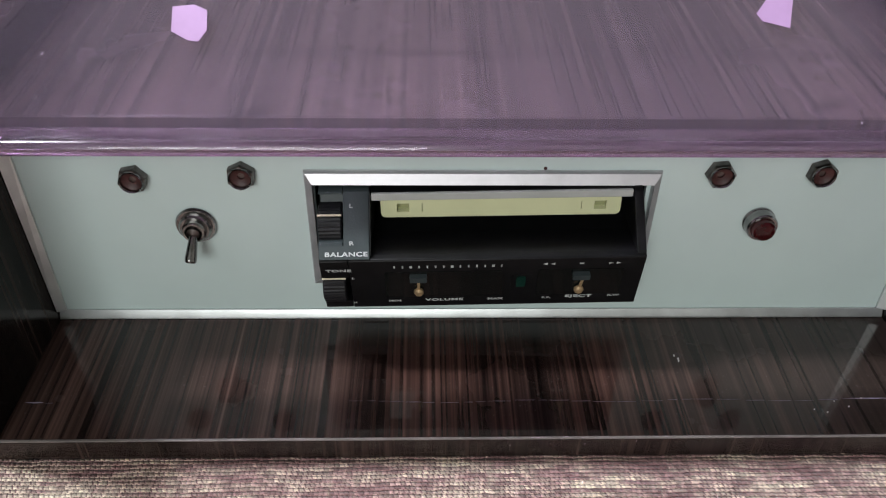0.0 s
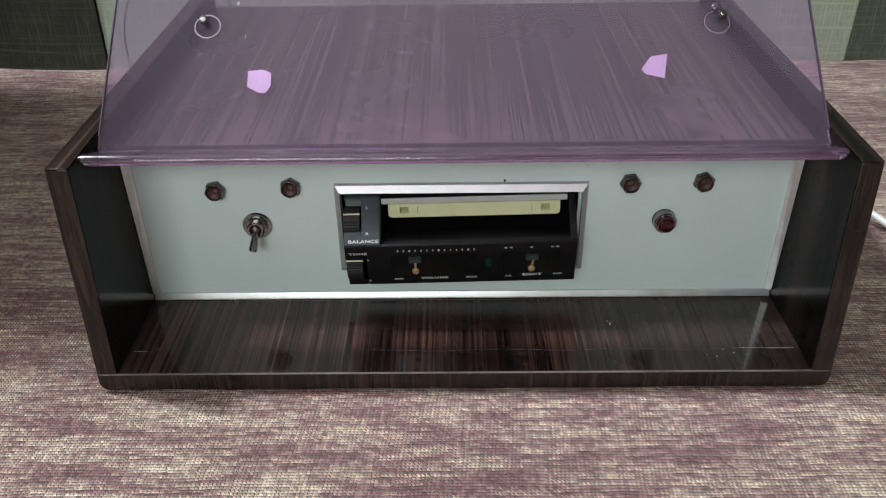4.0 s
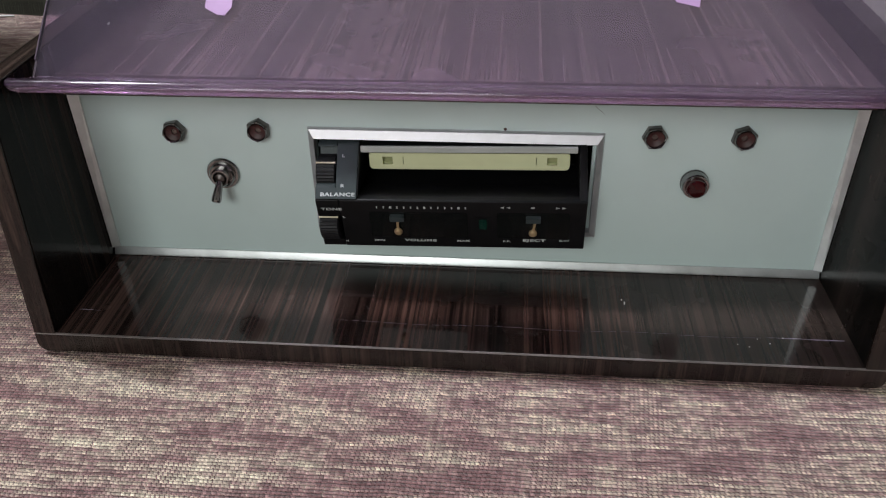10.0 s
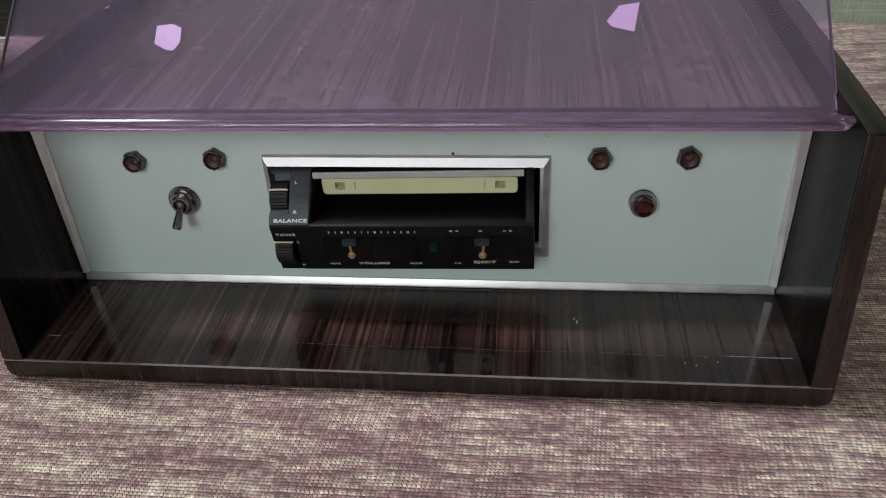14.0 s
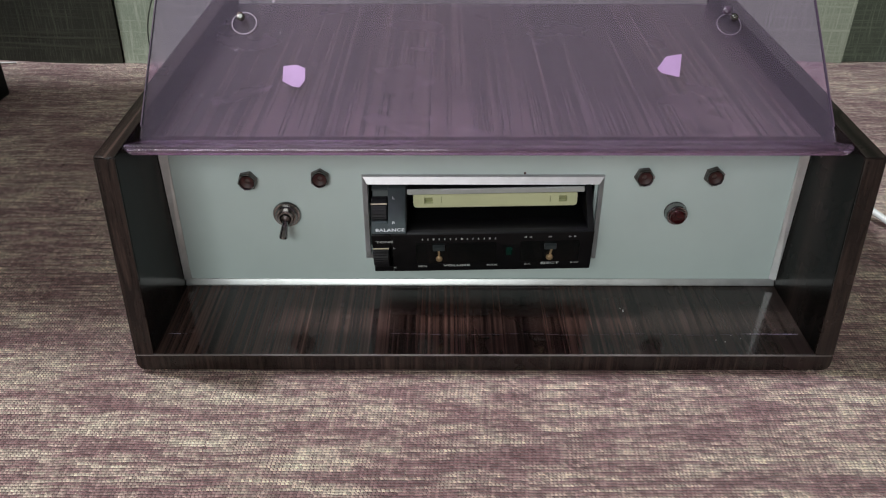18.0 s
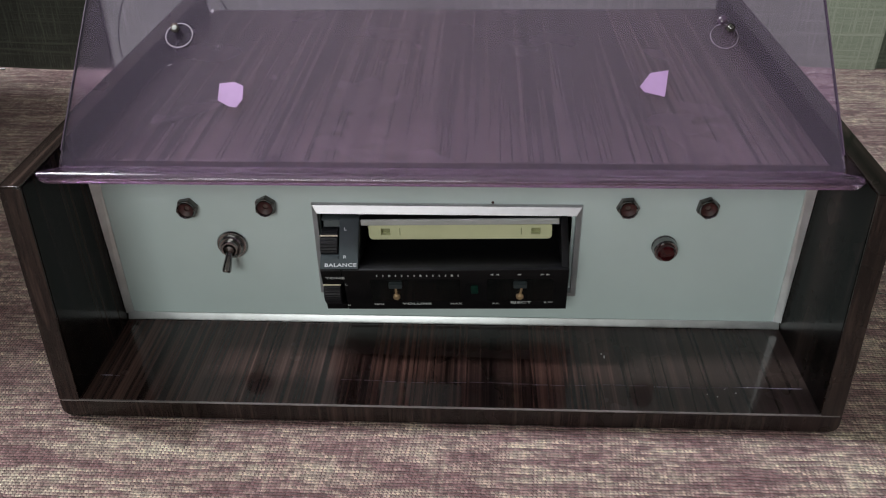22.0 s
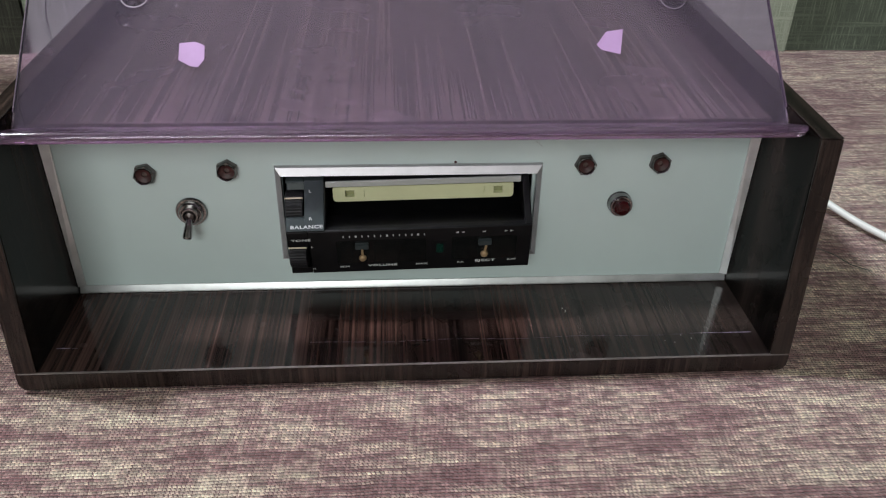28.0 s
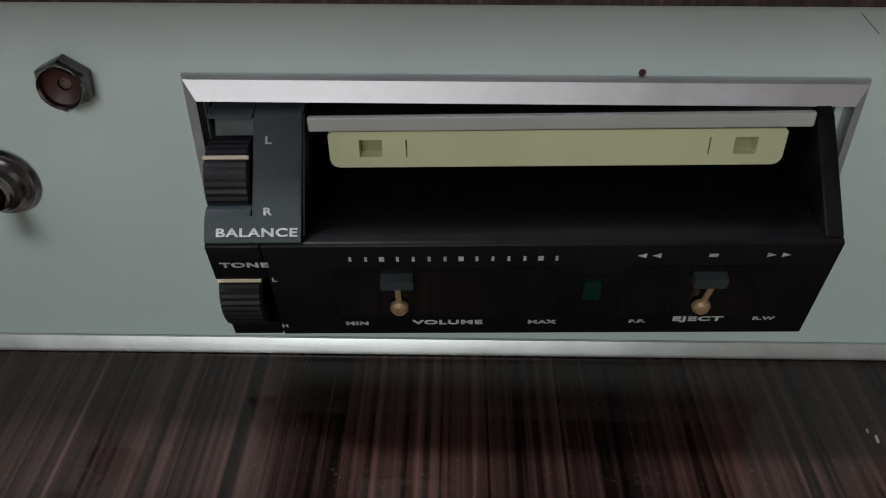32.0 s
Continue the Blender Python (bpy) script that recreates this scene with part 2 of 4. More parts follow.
WOOD_Y = wood("rosewood_laminate_deep", "y", 1.3, 1.0, 0.7, 0.1, 300, 0.85, True, red=1.08, wave=0.1)
# lit copy of the laminate: light on the top board is in its colour
WOOD_TOP_LIT = wood("rosewood_laminate_top_lit", "y", 6.1, 2.5, 0.3, 0.2, 260, 0.40, red=0.88, wave=0.02, deep=0.45)
# shaded copy of the laminate: the side boards' shade is in its colour
WOOD_SIDE_SHADED = wood("rosewood_laminate_side_shaded", "z", 3.7, 0.24, 0.10, 0.05)
WOOD_EDGE = wood("rosewood_edge_band", "y", 9.2, 0.9, 0.1, 0.35, 260, 0.7)
WOOD_FRONT = wood("rosewood_front_edge", "z", 4.4, 0.62, 0.1, 0.35, 260, 0.6)
# worn edge tone, lightened further to carry the edge's highlight
WORN_GLINT = plain("worn_edge_glint", (0.19, 0.17, 0.165), 0.4, vary=0.5, scale=40)
CHIP = plain("bare_chip", (0.5, 0.48, 0.46), 0.7)
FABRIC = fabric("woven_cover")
PANEL = plain("pale_grey_paint", (0.555, 0.66, 0.645), 0.42, vary=0.035, scale=22, bump=0.06)
ALU = brushed("brushed_aluminium", (0.80, 0.83, 0.83), 0.44)
BEZEL = brushed("satin_aluminium", (0.64, 0.63, 0.65), 0.48)
HAZE = plain("varnish_haze", (0.085, 0.07, 0.10), 0.5, vary=0.4, scale=300)
SCUFF = plain("varnish_scuff", (0.24, 0.21, 0.29), 0.5, vary=0.4, scale=300)
CHROME = plain("worn_chrome", (0.27, 0.265, 0.26), 0.2, 1.0, 0.3, 180)
NICKEL = plain("tarnished_nickel", (0.13, 0.115, 0.11), 0.3, 1.0, 0.4, 260, 0.1)
BLACK = plain("black_plastic", (0.0055, 0.0055, 0.0062), 0.42, vary=0.3, scale=120, bump=0.12, Specular_IOR_Level=0.17)
SLATE = plain("slate_plastic", (0.034, 0.045, 0.048), 0.45, vary=0.12, scale=90, bump=0.12, Specular_IOR_Level=0.3)
RUBBER = plain("ribbed_black", (0.010, 0.010, 0.012), 0.5, vary=0.3, scale=150, Specular_IOR_Level=0.25)
DARK_HOLE = plain("socket_dark", (0.050, 0.014, 0.013), 0.5, vary=0.4, scale=300)
FLAP = plain("grey_flap", (0.40, 0.42, 0.40), 0.42, vary=0.06)
CREAM = plain("aged_cream_plastic", (0.66, 0.68, 0.42), 0.38, vary=0.05, scale=45)
CREAM_SHADED = plain("cream_pocket_shaded", (0.30, 0.31, 0.16), 0.5, vary=0.1)
INK = plain("white_print", (0.5, 0.53, 0.53), 0.6, vary=0.25, scale=700)
INK_DIM = plain("worn_print", (0.44, 0.46, 0.46), 0.6, vary=0.35, scale=700)
LINE = plain("cream_line", (0.70, 0.62, 0.46), 0.5, vary=0.15)
GOLD = plain("dull_brass", (0.42, 0.30, 0.17), 0.5, 0.5, 0.2, 300)
RECESS_DARK = plain("recess_dark_plate", (0.006, 0.007, 0.007), 0.12, vary=0.2)
GREEN = plain("green_lens", (0.005, 0.03, 0.022), 0.18, vary=0.3)
PURPLE = acrylic("purple_acrylic", (0.79, 0.655, 0.91), 0.03, 0.97)
PURPLE_LIP = acrylic("purple_acrylic_lip", (0.72, 0.50, 0.72), 0.09, 0.97)
PINK_BEAD = acrylic("pink_bead", (0.90, 0.70, 0.88), 0.05, 0.93)
CUT_EDGE = plain("dark_cut_edge", (0.10, 0.065, 0.105), 0.3)
MILKY = plain("milky_rubber", (0.36, 0.30, 0.38), 0.35, vary=0.05)
STICKER = plain("pink_paper", (0.52, 0.32, 0.60), 0.6, vary=0.08, scale=90)
WHITE_CABLE = plain("white_pvc", (0.74, 0.75, 0.74), 0.4, vary=0.05)
DARK_WIRE = plain("dark_wire", (0.07, 0.08, 0.07), 0.4, vary=0.2)
SPEAKER = plain("black_vinyl", (0.009, 0.009, 0.009), 0.5, vary=0.3, scale=40, bump=0.2, Specular_IOR_Level=0.08)
WALL = plain("pale_wall_paint", (0.38, 0.37, 0.345), 0.8, vary=0.04, scale=4)
CEILING = plain("white_ceiling", (0.62, 0.61, 0.58), 0.85, vary=0.03, scale=4)
FLOOR = plain("grey_floor_tile", (0.42, 0.41, 0.40), 0.4, vary=0.1, scale=6)
CURTAIN_PALE = curtain_cloth("pale_green_curtain", (0.33, 0.38, 0.30), (0.53, 0.57, 0.48), 0)
CURTAIN_BROWN = curtain_cloth("brown_green_curtain", (0.040, 0.041, 0.032), (0.085, 0.088, 0.066), 40)
CURTAIN_DARK = curtain_cloth("dark_green_curtain", (0.10, 0.12, 0.093), (0.20, 0.235, 0.18), 20)


def red_lens():
    m = Nodes("red_lens")
    m.bump(m.noise(m.coords(), 400, 2), 0.1, 0.0003)
    return m.set(Base_Color=m.ramp(m.noise(m.coords(), 250, 2), (0.3, (0.026, 0.002, 0.003)), (0.7, (0.048, 0.004, 0.005))), Roughness=0.2, Coat_Weight=0.5, Specular_IOR_Level=0.25)


RED = red_lens()

# ---- mesh helpers ----


def thing(name, label, category, at=(0, 0, 0), group="", kind=""):
    ob = new(name)
    ob.location = at
    ob.empty_display_size = 0.01
    return tagged(ob, label, category, group, kind)


def finish(bm, material, name, smooth=None):
    bmesh.ops.recalc_face_normals(bm, faces=bm.faces)
    mesh = bpy.data.meshes.new(name)
    bm.to_mesh(mesh)
    bm.free()
    mesh.materials.append(material)
    if smooth is not None:
        mesh.shade_smooth()
        mesh.set_sharp_from_angle(angle=radians(smooth))
    return mesh


def part(name, bm, material, parent, label="", smooth=20):
    """Links a bmesh, given in world metres, as one mesh object under a thing or a part."""
    spot = Vector((0, 0, 0))
    up = parent
    while up:
        spot += up.location
        up = up.parent
    bmesh.ops.translate(bm, verts=bm.verts, vec=-spot)
    ob = new(name, finish(bm, material, name, smooth))
    ob.parent = parent
    return tagged(ob, label)


def solo(name, bm, material, label, category, kind="", smooth=20, group=""):
    return tagged(new(name, finish(bm, material, name, smooth)), label, category, group, kind)


def box(lo, hi, bevel=0.0, segments=2, bm=None):
    bm = bm or bmesh.new()
    made = bmesh.ops.create_cube(bm, size=1.0)["verts"]
    for v in made:
        v.co = Vector([(a + b) / 2 + c * (b - a) for a, b, c in zip(lo, hi, v.co)])
    if bevel:
        edges = list({e for v in made for e in v.link_edges})
        bmesh.ops.bevel(bm, geom=edges, offset=bevel, segments=segments, affect="EDGES", profile=0.5)
    return bm


def prism(outline, x0, x1, bevel=0.0, taper=0.0):
    """A (y, z) outline drawn out along x."""
    bm = bmesh.new()
    a = [bm.verts.new((x0, y, z)) for y, z in outline]
    b = [bm.verts.new((x1, y, z)) for y, z in outline]
    bm.faces.new(a)
    bm.faces.new(b[::-1])
    for k in range(len(a)):
        n = (k + 1) % len(a)
        bm.faces.new((a[k], b[k], b[n], a[n]))
    if bevel:
        bmesh.ops.bevel(bm, geom=list(bm.edges), offset=bevel, segments=2, affect="EDGES", profile=0.5)
    return bm


def plate(outline, depth, place):
    """An (x, y) outline given depth downwards, set at a pose."""
    bm = bmesh.new()
    a = [bm.verts.new((x, y, 0)) for x, y in outline]
    b = [bm.verts.new((x, y, -depth)) for x, y in outline]
    bm.faces.new(a)
    bm.faces.new(b[::-1])
    for k in range(len(a)):
        n = (k + 1) % len(a)
        bm.faces.new((a[k], b[k], b[n], a[n]))
    bmesh.ops.transform(bm, matrix=place, verts=bm.verts)
    return bm


def lathe(profile, centre, axis, sides=32, turn=0.0):
    """Rings of (radius, height) turned round an axis from centre."""
    bm = bmesh.new()
    q = Vector(axis).to_track_quat("Z", "Y").to_matrix()
    rings = []
    for r, h in profile:
        ring = []
        for k in range(sides):
            a = 2 * math.pi * k / sides + turn
            ring.append(bm.verts.new(Vector(centre) + q @ Vector((r * math.cos(a), r * math.sin(a), h))))
        rings.append(ring)
    for a, b in zip(rings, rings[1:]):
        for k in range(sides):
            n = (k + 1) % sides
            bm.faces.new((a[k], a[n], b[n], b[k]))
    if profile[0] != profile[-1]:
        bm.faces.new(rings[0][::-1])
        bm.faces.new(rings[-1])
    return bm


def tube(points, radius, sides=10, steps=8):
    """A round cord along a smooth line through the points."""
    pts = [Vector(p) for p in points]
    line = []
    for k in range(len(pts) - 1):
        p0, p1, p2, p3 = pts[max(k - 1, 0)], pts[k], pts[k + 1], pts[min(k + 2, len(pts) - 1)]
        for s in range(steps):
            t = s / steps
            line.append(0.5 * (2 * p1 + (p2 - p0) * t + (2 * p0 - 5 * p1 + 4 * p2 - p3) * t * t + (3 * p1 - p0 - 3 * p2 + p3) * t ** 3))
    line.append(pts[-1])
    bm = bmesh.new()
    rings = []
    side = None
    for k, p in enumerate(line):
        ahead = (line[min(k + 1, len(line) - 1)] - line[max(k - 1, 0)]).normalized()
        side = (side - ahead * side.dot(ahead)).normalized() if side else ahead.orthogonal().normalized()
        up = ahead.cross(side)
        rings.append([bm.verts.new(p + radius * (side * math.cos(2 * math.pi * j / sides) + up * math.sin(2 * math.pi * j / sides))) for j in range(sides)])
    for a, b in zip(rings, rings[1:]):
        for j in range(sides):
            n = (j + 1) % sides
            bm.faces.new((a[j], a[n], b[n], b[j]))
    bm.faces.new(rings[0][::-1])
    bm.faces.new(rings[-1])
    return bm


def lettering(text, place, height, material, parent, stretch=1.35):
    """Raised print from the built-in font, centred at a pose whose x runs along the line."""
    curve = bpy.data.curves.new("lettering", "FONT")
    curve.body, curve.size, curve.align_x, curve.align_y = text, height / 0.7, "CENTER", "CENTER"
    curve.extrude, curve.offset, curve.space_character = 0.00006, 0.00007, 1.1
    ob = bpy.data.objects.new("lettering", curve)
    mesh = bpy.data.meshes.new_from_object(ob)
    bpy.data.objects.remove(ob)
    bpy.data.curves.remove(curve)
    spot = Vector((0, 0, 0))
    up = parent
    while up:
        spot += up.location
        up = up.parent
    mesh.transform(Matrix.Translation(-spot) @ place @ Matrix.Diagonal((stretch, 1, 1, 1)))
    mesh.materials.clear()
    mesh.materials.append(material)
    made = new("lettering", mesh)
    made.parent = parent
    return tagged(made, "white printed word " + text)


# ---- the room: walls and ceiling out of view, added to bounce and reflect light ----
def slab(name, lo, hi, material, label, category):
    return solo(name, box(lo, hi), material, label, category, "structure")


slab("floor", (-1.7, -2.6, -0.62), (1.7, 0.85, -0.55), FLOOR, "grey tiled room floor under the bed", "floor")
slab("ceiling", (-1.7, -2.6, 2.6), (1.7, 0.85, 2.7), CEILING, "plain white painted ceiling", "ceiling")
slab("wall_north", (-1.7, 0.75, -0.55), (1.7, 0.85, 2.6), WALL, "pale painted wall behind the curtains", "wall")
slab("wall_west", (-1.7, -2.5, -0.55), (-1.6, 0.75, 2.6), WALL, "pale painted side wall behind the speaker", "wall")
slab("wall_east", (1.6, -2.5, -0.55), (1.7, 0.75, 2.6), WALL, "pale painted side wall", "wall")
south = box((-1.7, -2.6, -0.55), (1.7, -2.5, 0.7))
for lo, hi in (((-1.7, -2.6, 1.8), (1.7, -2.5, 2.6)), ((-1.7, -2.6, 0.7), (-1.30, -2.5, 1.8)), ((0.10, -2.6, 0.7), (1.7, -2.5, 1.8))):
    box(lo, hi, bm=south)
solo("wall_south", south, WALL, "unseen pale painted wall with an opening added for the fill light", "wall", "structure")
# made-up window out of view, only there to house the fill light
window = thing("fill_window", "unseen white window frame added round the fill light", "window", (-0.60, -2.55, 0.7), kind="structure")
frame_bm = box((-1.30, -2.58, 0.7), (-1.25, -2.52, 1.8))
for lo, hi in (((0.05, -2.58, 0.7), (0.10, -2.52, 1.8)), ((-1.25, -2.58, 0.7), (0.05, -2.52, 0.75)), ((-1.25, -2.58, 1.75), (0.05, -2.52, 1.8))):
    box(lo, hi, bm=frame_bm)
part("window_frame", frame_bm, CEILING, window)

lamp_body = thing("ceiling_lamp", "white lamp hanging on a stem from the ceiling", "lamp", (-1.08, 0.29, 2.6))
part("rose", lathe([(0.001, 0.0), (0.05, 0.0), (0.05, 0.015), (0.006, 0.03), (0.006, 0.63), (0.001, 0.63)], (-1.08, 0.29, 2.5995), (0, 0, -1), 28), CEILING, lamp_body)
part("holder", lathe([(0.001, 0.63), (0.02, 0.63), (0.10, 0.69), (0.12, 0.72), (0.115, 0.72), (0.095, 0.695), (0.001, 0.68)], (-1.08, 0.29, 2.5995), (0, 0, -1), 28), CEILING, lamp_body)

# ---- bed, curtains and speaker ----
bed = thing("bed", "low bed base carrying the covered mattress", "bed", (0, -0.6, -0.55))
part("base", box((-1.2, -1.55, -0.55), (1.2, 0.6, -0.30), 0.01), WOOD_SIDE_SHADED, bed)
part("mattress", box((-1.2, -1.55, -0.30), (1.2, 0.6, -0.05), 0.03, 3), WALL, bed)


def cover():
    """A thick cover with slight unevenness that falls over the front and the sides."""
    bm = bmesh.new()
    nx, ny = 90, 80
    grid = []
    for j in range(ny + 1):
        y = -1.57 + (0.62 + 1.57) * j / ny
        row = []
        for i in range(nx + 1):
            x = -1.23 + 2.46 * i / nx
            far = max(abs(x) - 0.5, 0) + max(-0.35 - y, 0)
            z = -0.0143 + 0.006 * noise.noise(Vector((x * 3, y * 3, 0))) * min(1, far * 3)
            row.append(bm.verts.new((x, y, z)))
        grid.append(row)
    for j in range(ny):
        for i in range(nx):
            bm.faces.new((grid[j][i], grid[j][i + 1], grid[j + 1][i + 1], grid[j + 1][i]))
    rim = [e for e in bm.edges if e.is_boundary]
    made = bmesh.ops.extrude_edge_only(bm, edges=rim)["geom"]
    for v in made:
        if isinstance(v, bmesh.types.BMVert):
            v.co.z -= 0.27
    return bm


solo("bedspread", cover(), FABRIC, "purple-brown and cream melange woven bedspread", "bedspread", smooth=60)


def curtain(x0, x1, material, label, seed):
    bm = bmesh.new()
    n, m = 60, 26
    rows = []
    for j in range(m + 1):
        z = -0.0142 + 1.85 * (j / m) ** 1.5
        row = []
        for i in range(n + 1):
            x = x0 + (x1 - x0) * i / n
            wave = 0.007 * math.sin(x * 9 + seed) + 0.004 * math.sin(x * 23 + seed * 2)
            belly = 0.012 * math.exp(-z / 0.06) * math.sin(x * 5 + seed)
            row.append((x, 0.490 + wave + belly * 0.4 + 0.01 * z, z))
        rows.append(row)
    front = [[bm.verts.new(p) for p in row] for row in rows]
    back = [[bm.verts.new((p[0], p[1] + 0.004, p[2])) for p in row] for row in rows]
    for j in range(m):
        for i in range(n):
            bm.faces.new((front[j][i], front[j][i + 1], front[j + 1][i + 1], front[j + 1][i]))
            bm.faces.new((back[j][i + 1], back[j][i], back[j + 1][i], back[j + 1][i + 1]))
    for a, b in (((0, 0), 1), ((0, n), 1)):
        i = a[1]
        for j in range(m):
            bm.faces.new((front[j][i], front[j + 1][i], back[j + 1][i], back[j][i]))
    for j in (0, m):
        for i in range(n):
            bm.faces.new((front[j][i], front[j][i + 1], back[j][i + 1], back[j][i]))
    return solo("curtain", bm, material, label, "curtain", smooth=60, group="curtains behind the bed")


curtain(-0.397, 0.442, CURTAIN_PALE, "pale green checked weave curtain behind the bed", 0.4)
curtain(-1.25, -0.399, CURTAIN_BROWN, "dark brownish green woven curtain on the speaker's side", 1.2)
curtain(0.444, 1.25, CURTAIN_DARK, "dark green woven curtain by the white cable", 2.1)

speaker = thing("speaker_box", "black vinyl covered box standing on the bedspread", "speaker", (-0.61, 0.29, -0.0142))
part("cabinet", box((-0.74, 0.085, -0.0142), (-0.484, 0.379, 0.72), 0.003), SPEAKER, speaker)
part("baffle", box((-0.73, 0.081, 0.01), (-0.494, 0.0845, 0.70), 0.001), BLACK, speaker)

# ---- the wooden cabinet ----
# inner and outer faces of the two side boards
IN_L, IN_R, OUT_L, OUT_R = -0.1897, 0.1889, -0.2003, 0.1993
cab = thing("stereo_cabinet", "dark rosewood laminate stereo cabinet with a pale front panel", "stereo cabinet", (0, 0.08, -0.0142))
FLOOR_Z, FRONT = -0.0021, -0.0690


def base_board(y0, y1, z0, z_front, z_back):
    """A board whose lower long corners are rounded and whose top rises slightly to the back."""
    r, bm, rings = 0.0045, bmesh.new(), []
    for y, z in ((y0, z_front), (y1, z_back)):
        loop = [(OUT_L, z), (OUT_L, z0 + r)] + [(OUT_L + r - r * math.cos(radians(a)), z0 + r - r * math.sin(radians(a))) for a in (22, 45, 68)] + [(OUT_L + r, z0)]
        loop += [(OUT_L + OUT_R - px, pz) for px, pz in loop[::-1]]
        rings.append([bm.verts.new((px, y, pz)) for px, pz in loop])
    n = len(rings[0])
    for k in range(n):
        bm.faces.new((rings[0][k], rings[1][k], rings[1][(k + 1) % n], rings[0][(k + 1) % n]))
    bm.faces.new(rings[0]), bm.faces.new(rings[1][::-1])
    return bm


def floor_z(y):
    return FLOOR_Z + 0.0019 * (y - FRONT) / -FRONT


part("bottom_board", base_board(FRONT, 0.236, -0.0125, FLOOR_Z, floor_z(0.236)), WOOD_Y, cab, "glossy dark streaked base board")
part("front_edge", base_board(FRONT - 0.0012, FRONT - 0.0002, -0.0127, FLOOR_Z - 0.0008, FLOOR_Z - 0.0008), WOOD_FRONT, cab, "dark wood edge band")
part("worn_glint_line", box((OUT_L + 0.001, FRONT - 0.0013, FLOOR_Z - 0.0005), (OUT_R - 0.001, FRONT - 0.0002, FLOOR_Z + 0.0002), 0.0002), WORN_GLINT, cab, "pale worn front edge with its highlight painted in")
for x in (-0.17, 0.17):
    for y in (-0.045, 0.20):
        part("foot", lathe([(0.001, 0.0), (0.008, 0.0), (0.008, 0.0018), (0.001, 0.0018)], (x, y, -0.0143), (0, 0, 1), 20), RUBBER, cab, "low dark felt foot")
Z0 = FLOOR_Z + 0.0002
side_outline = [(FRONT, Z0), (-0.0600, 0.1172), (0.228, 0.1325), (0.228, Z0)]
band_outline = [(FRONT - 0.0012, Z0), (-0.0612, 0.1172), (-0.0602, 0.1172), (FRONT - 0.0002, Z0)]
top_outline = [(-0.0612, 0.1174), (-0.0612, 0.1181), (0.228, 0.1334), (0.228, 0.1327)]
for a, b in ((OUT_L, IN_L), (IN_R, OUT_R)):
    board = part("side_board", prism(side_outline, a, b, 0.0005), WOOD_SIDE_SHADED, cab)
    part("edge_band", prism(band_outline, a, b, 0.0003), WOOD_FRONT, board, "brown edge band")
    part("top_band", prism(top_outline, a, b, 0.0003), WOOD_EDGE, board, "brown edge band")
part("top_board", prism([(-0.0090, 0.0968), (-0.0090, 0.1066), (0.228, 0.1192), (0.228, 0.1092)], IN_L, IN_R, 0.0006), WOOD_TOP_LIT, cab, "lightened rosewood top board seen through the lid")
part("top_edge", box((IN_L, -0.0102, 0.0966), (IN_R, -0.0091, 0.1066), 0.0003), WOOD_TOP_LIT, cab, "lightened edge band of the top board")
part("back_board", box((IN_L, 0.216, Z0), (IN_R, 0.226, 0.1080)), WOOD_SIDE_SHADED, cab)

# front panel with the opening of the tape deck
HX0, HX1, HZ0, HZ1 = -0.0690, 0.0670, 0.0275, 0.0765


def holed_panel():
    """One sheet with a rectangular hole through it."""
    bm = bmesh.new()
    outer = ((IN_L, 0.0001), (IN_R, 0.0001), (IN_R, 0.0962), (IN_L, 0.0962))
    inner = ((HX0, HZ0), (HX1, HZ0), (HX1, HZ1), (HX0, HZ1))
    rings = [[bm.verts.new((x, y, z)) for x, z in loop] for loop, y in ((outer, 0.0), (inner, 0.0), (inner, 0.0025), (outer, 0.0025))]
    for a, b in zip(rings, rings[1:] + rings[:1]):
        for k in range(4):
            n = (k + 1) % 4
            bm.faces.new((a[k], a[n], b[n], b[k]))
    return bm


panel = part("front_panel", holed_panel(), PANEL, cab, "pale grey painted front panel", smooth=None)
part("bottom_trim", prism([(-0.0004, 0.0000), (-0.0026, 0.0000), (-0.0026, 0.0008), (-0.0010, 0.0042), (-0.0004, 0.0044)], IN_L + 0.0004, IN_R - 0.0004, 0.0003), ALU, panel, "aluminium strip along the panel foot")
for edge, way in ((IN_L, 1), (IN_R, -1)):
    bm = bmesh.new()
    for z, proud in ((0.0048, 0.0030), (0.0962, 0.0052)):
        for dx, y in ((0.0003, -0.0004), (0.0003, -proud), (0.0040, -0.0014), (0.0040, -0.0004)):
            bm.verts.new((edge + way * dx, y, z))
    v = list(bm.verts)
    bm.faces.new(v[:4]), bm.faces.new(v[4:])
    for k in range(4):
        n = (k + 1) % 4
        bm.faces.new((v[k], v[n], v[n + 4], v[k + 4]))
    part("side_trim", bm, ALU, panel, "aluminium strip up the panel side")



def lift_to(y):
    """Sets marks on the sloping top of the base board, along the line of sight over it."""
    rise_here = floor_z(y) - FLOOR_Z
    return Matrix.Translation((0, -1.3 * rise_here, floor_z(y - 1.3 * rise_here) + 0.00018))


# a scuff line where the lid has rubbed, small specks and a chip on the base board
random.seed(7)
marks = [(-0.1868, -0.1795, 0.00028), (-0.1785, -0.1755, 0.0001), (0.1530, 0.1690, 0.00022), (0.1670, 0.1860, 0.0004)]
x = -0.055
while x < 0.150:
    run = random.uniform(0.003, 0.011)
    marks.append((x, x + run, random.uniform(0.00004, 0.00016)))
    x += run + random.uniform(0.0004, 0.0025)
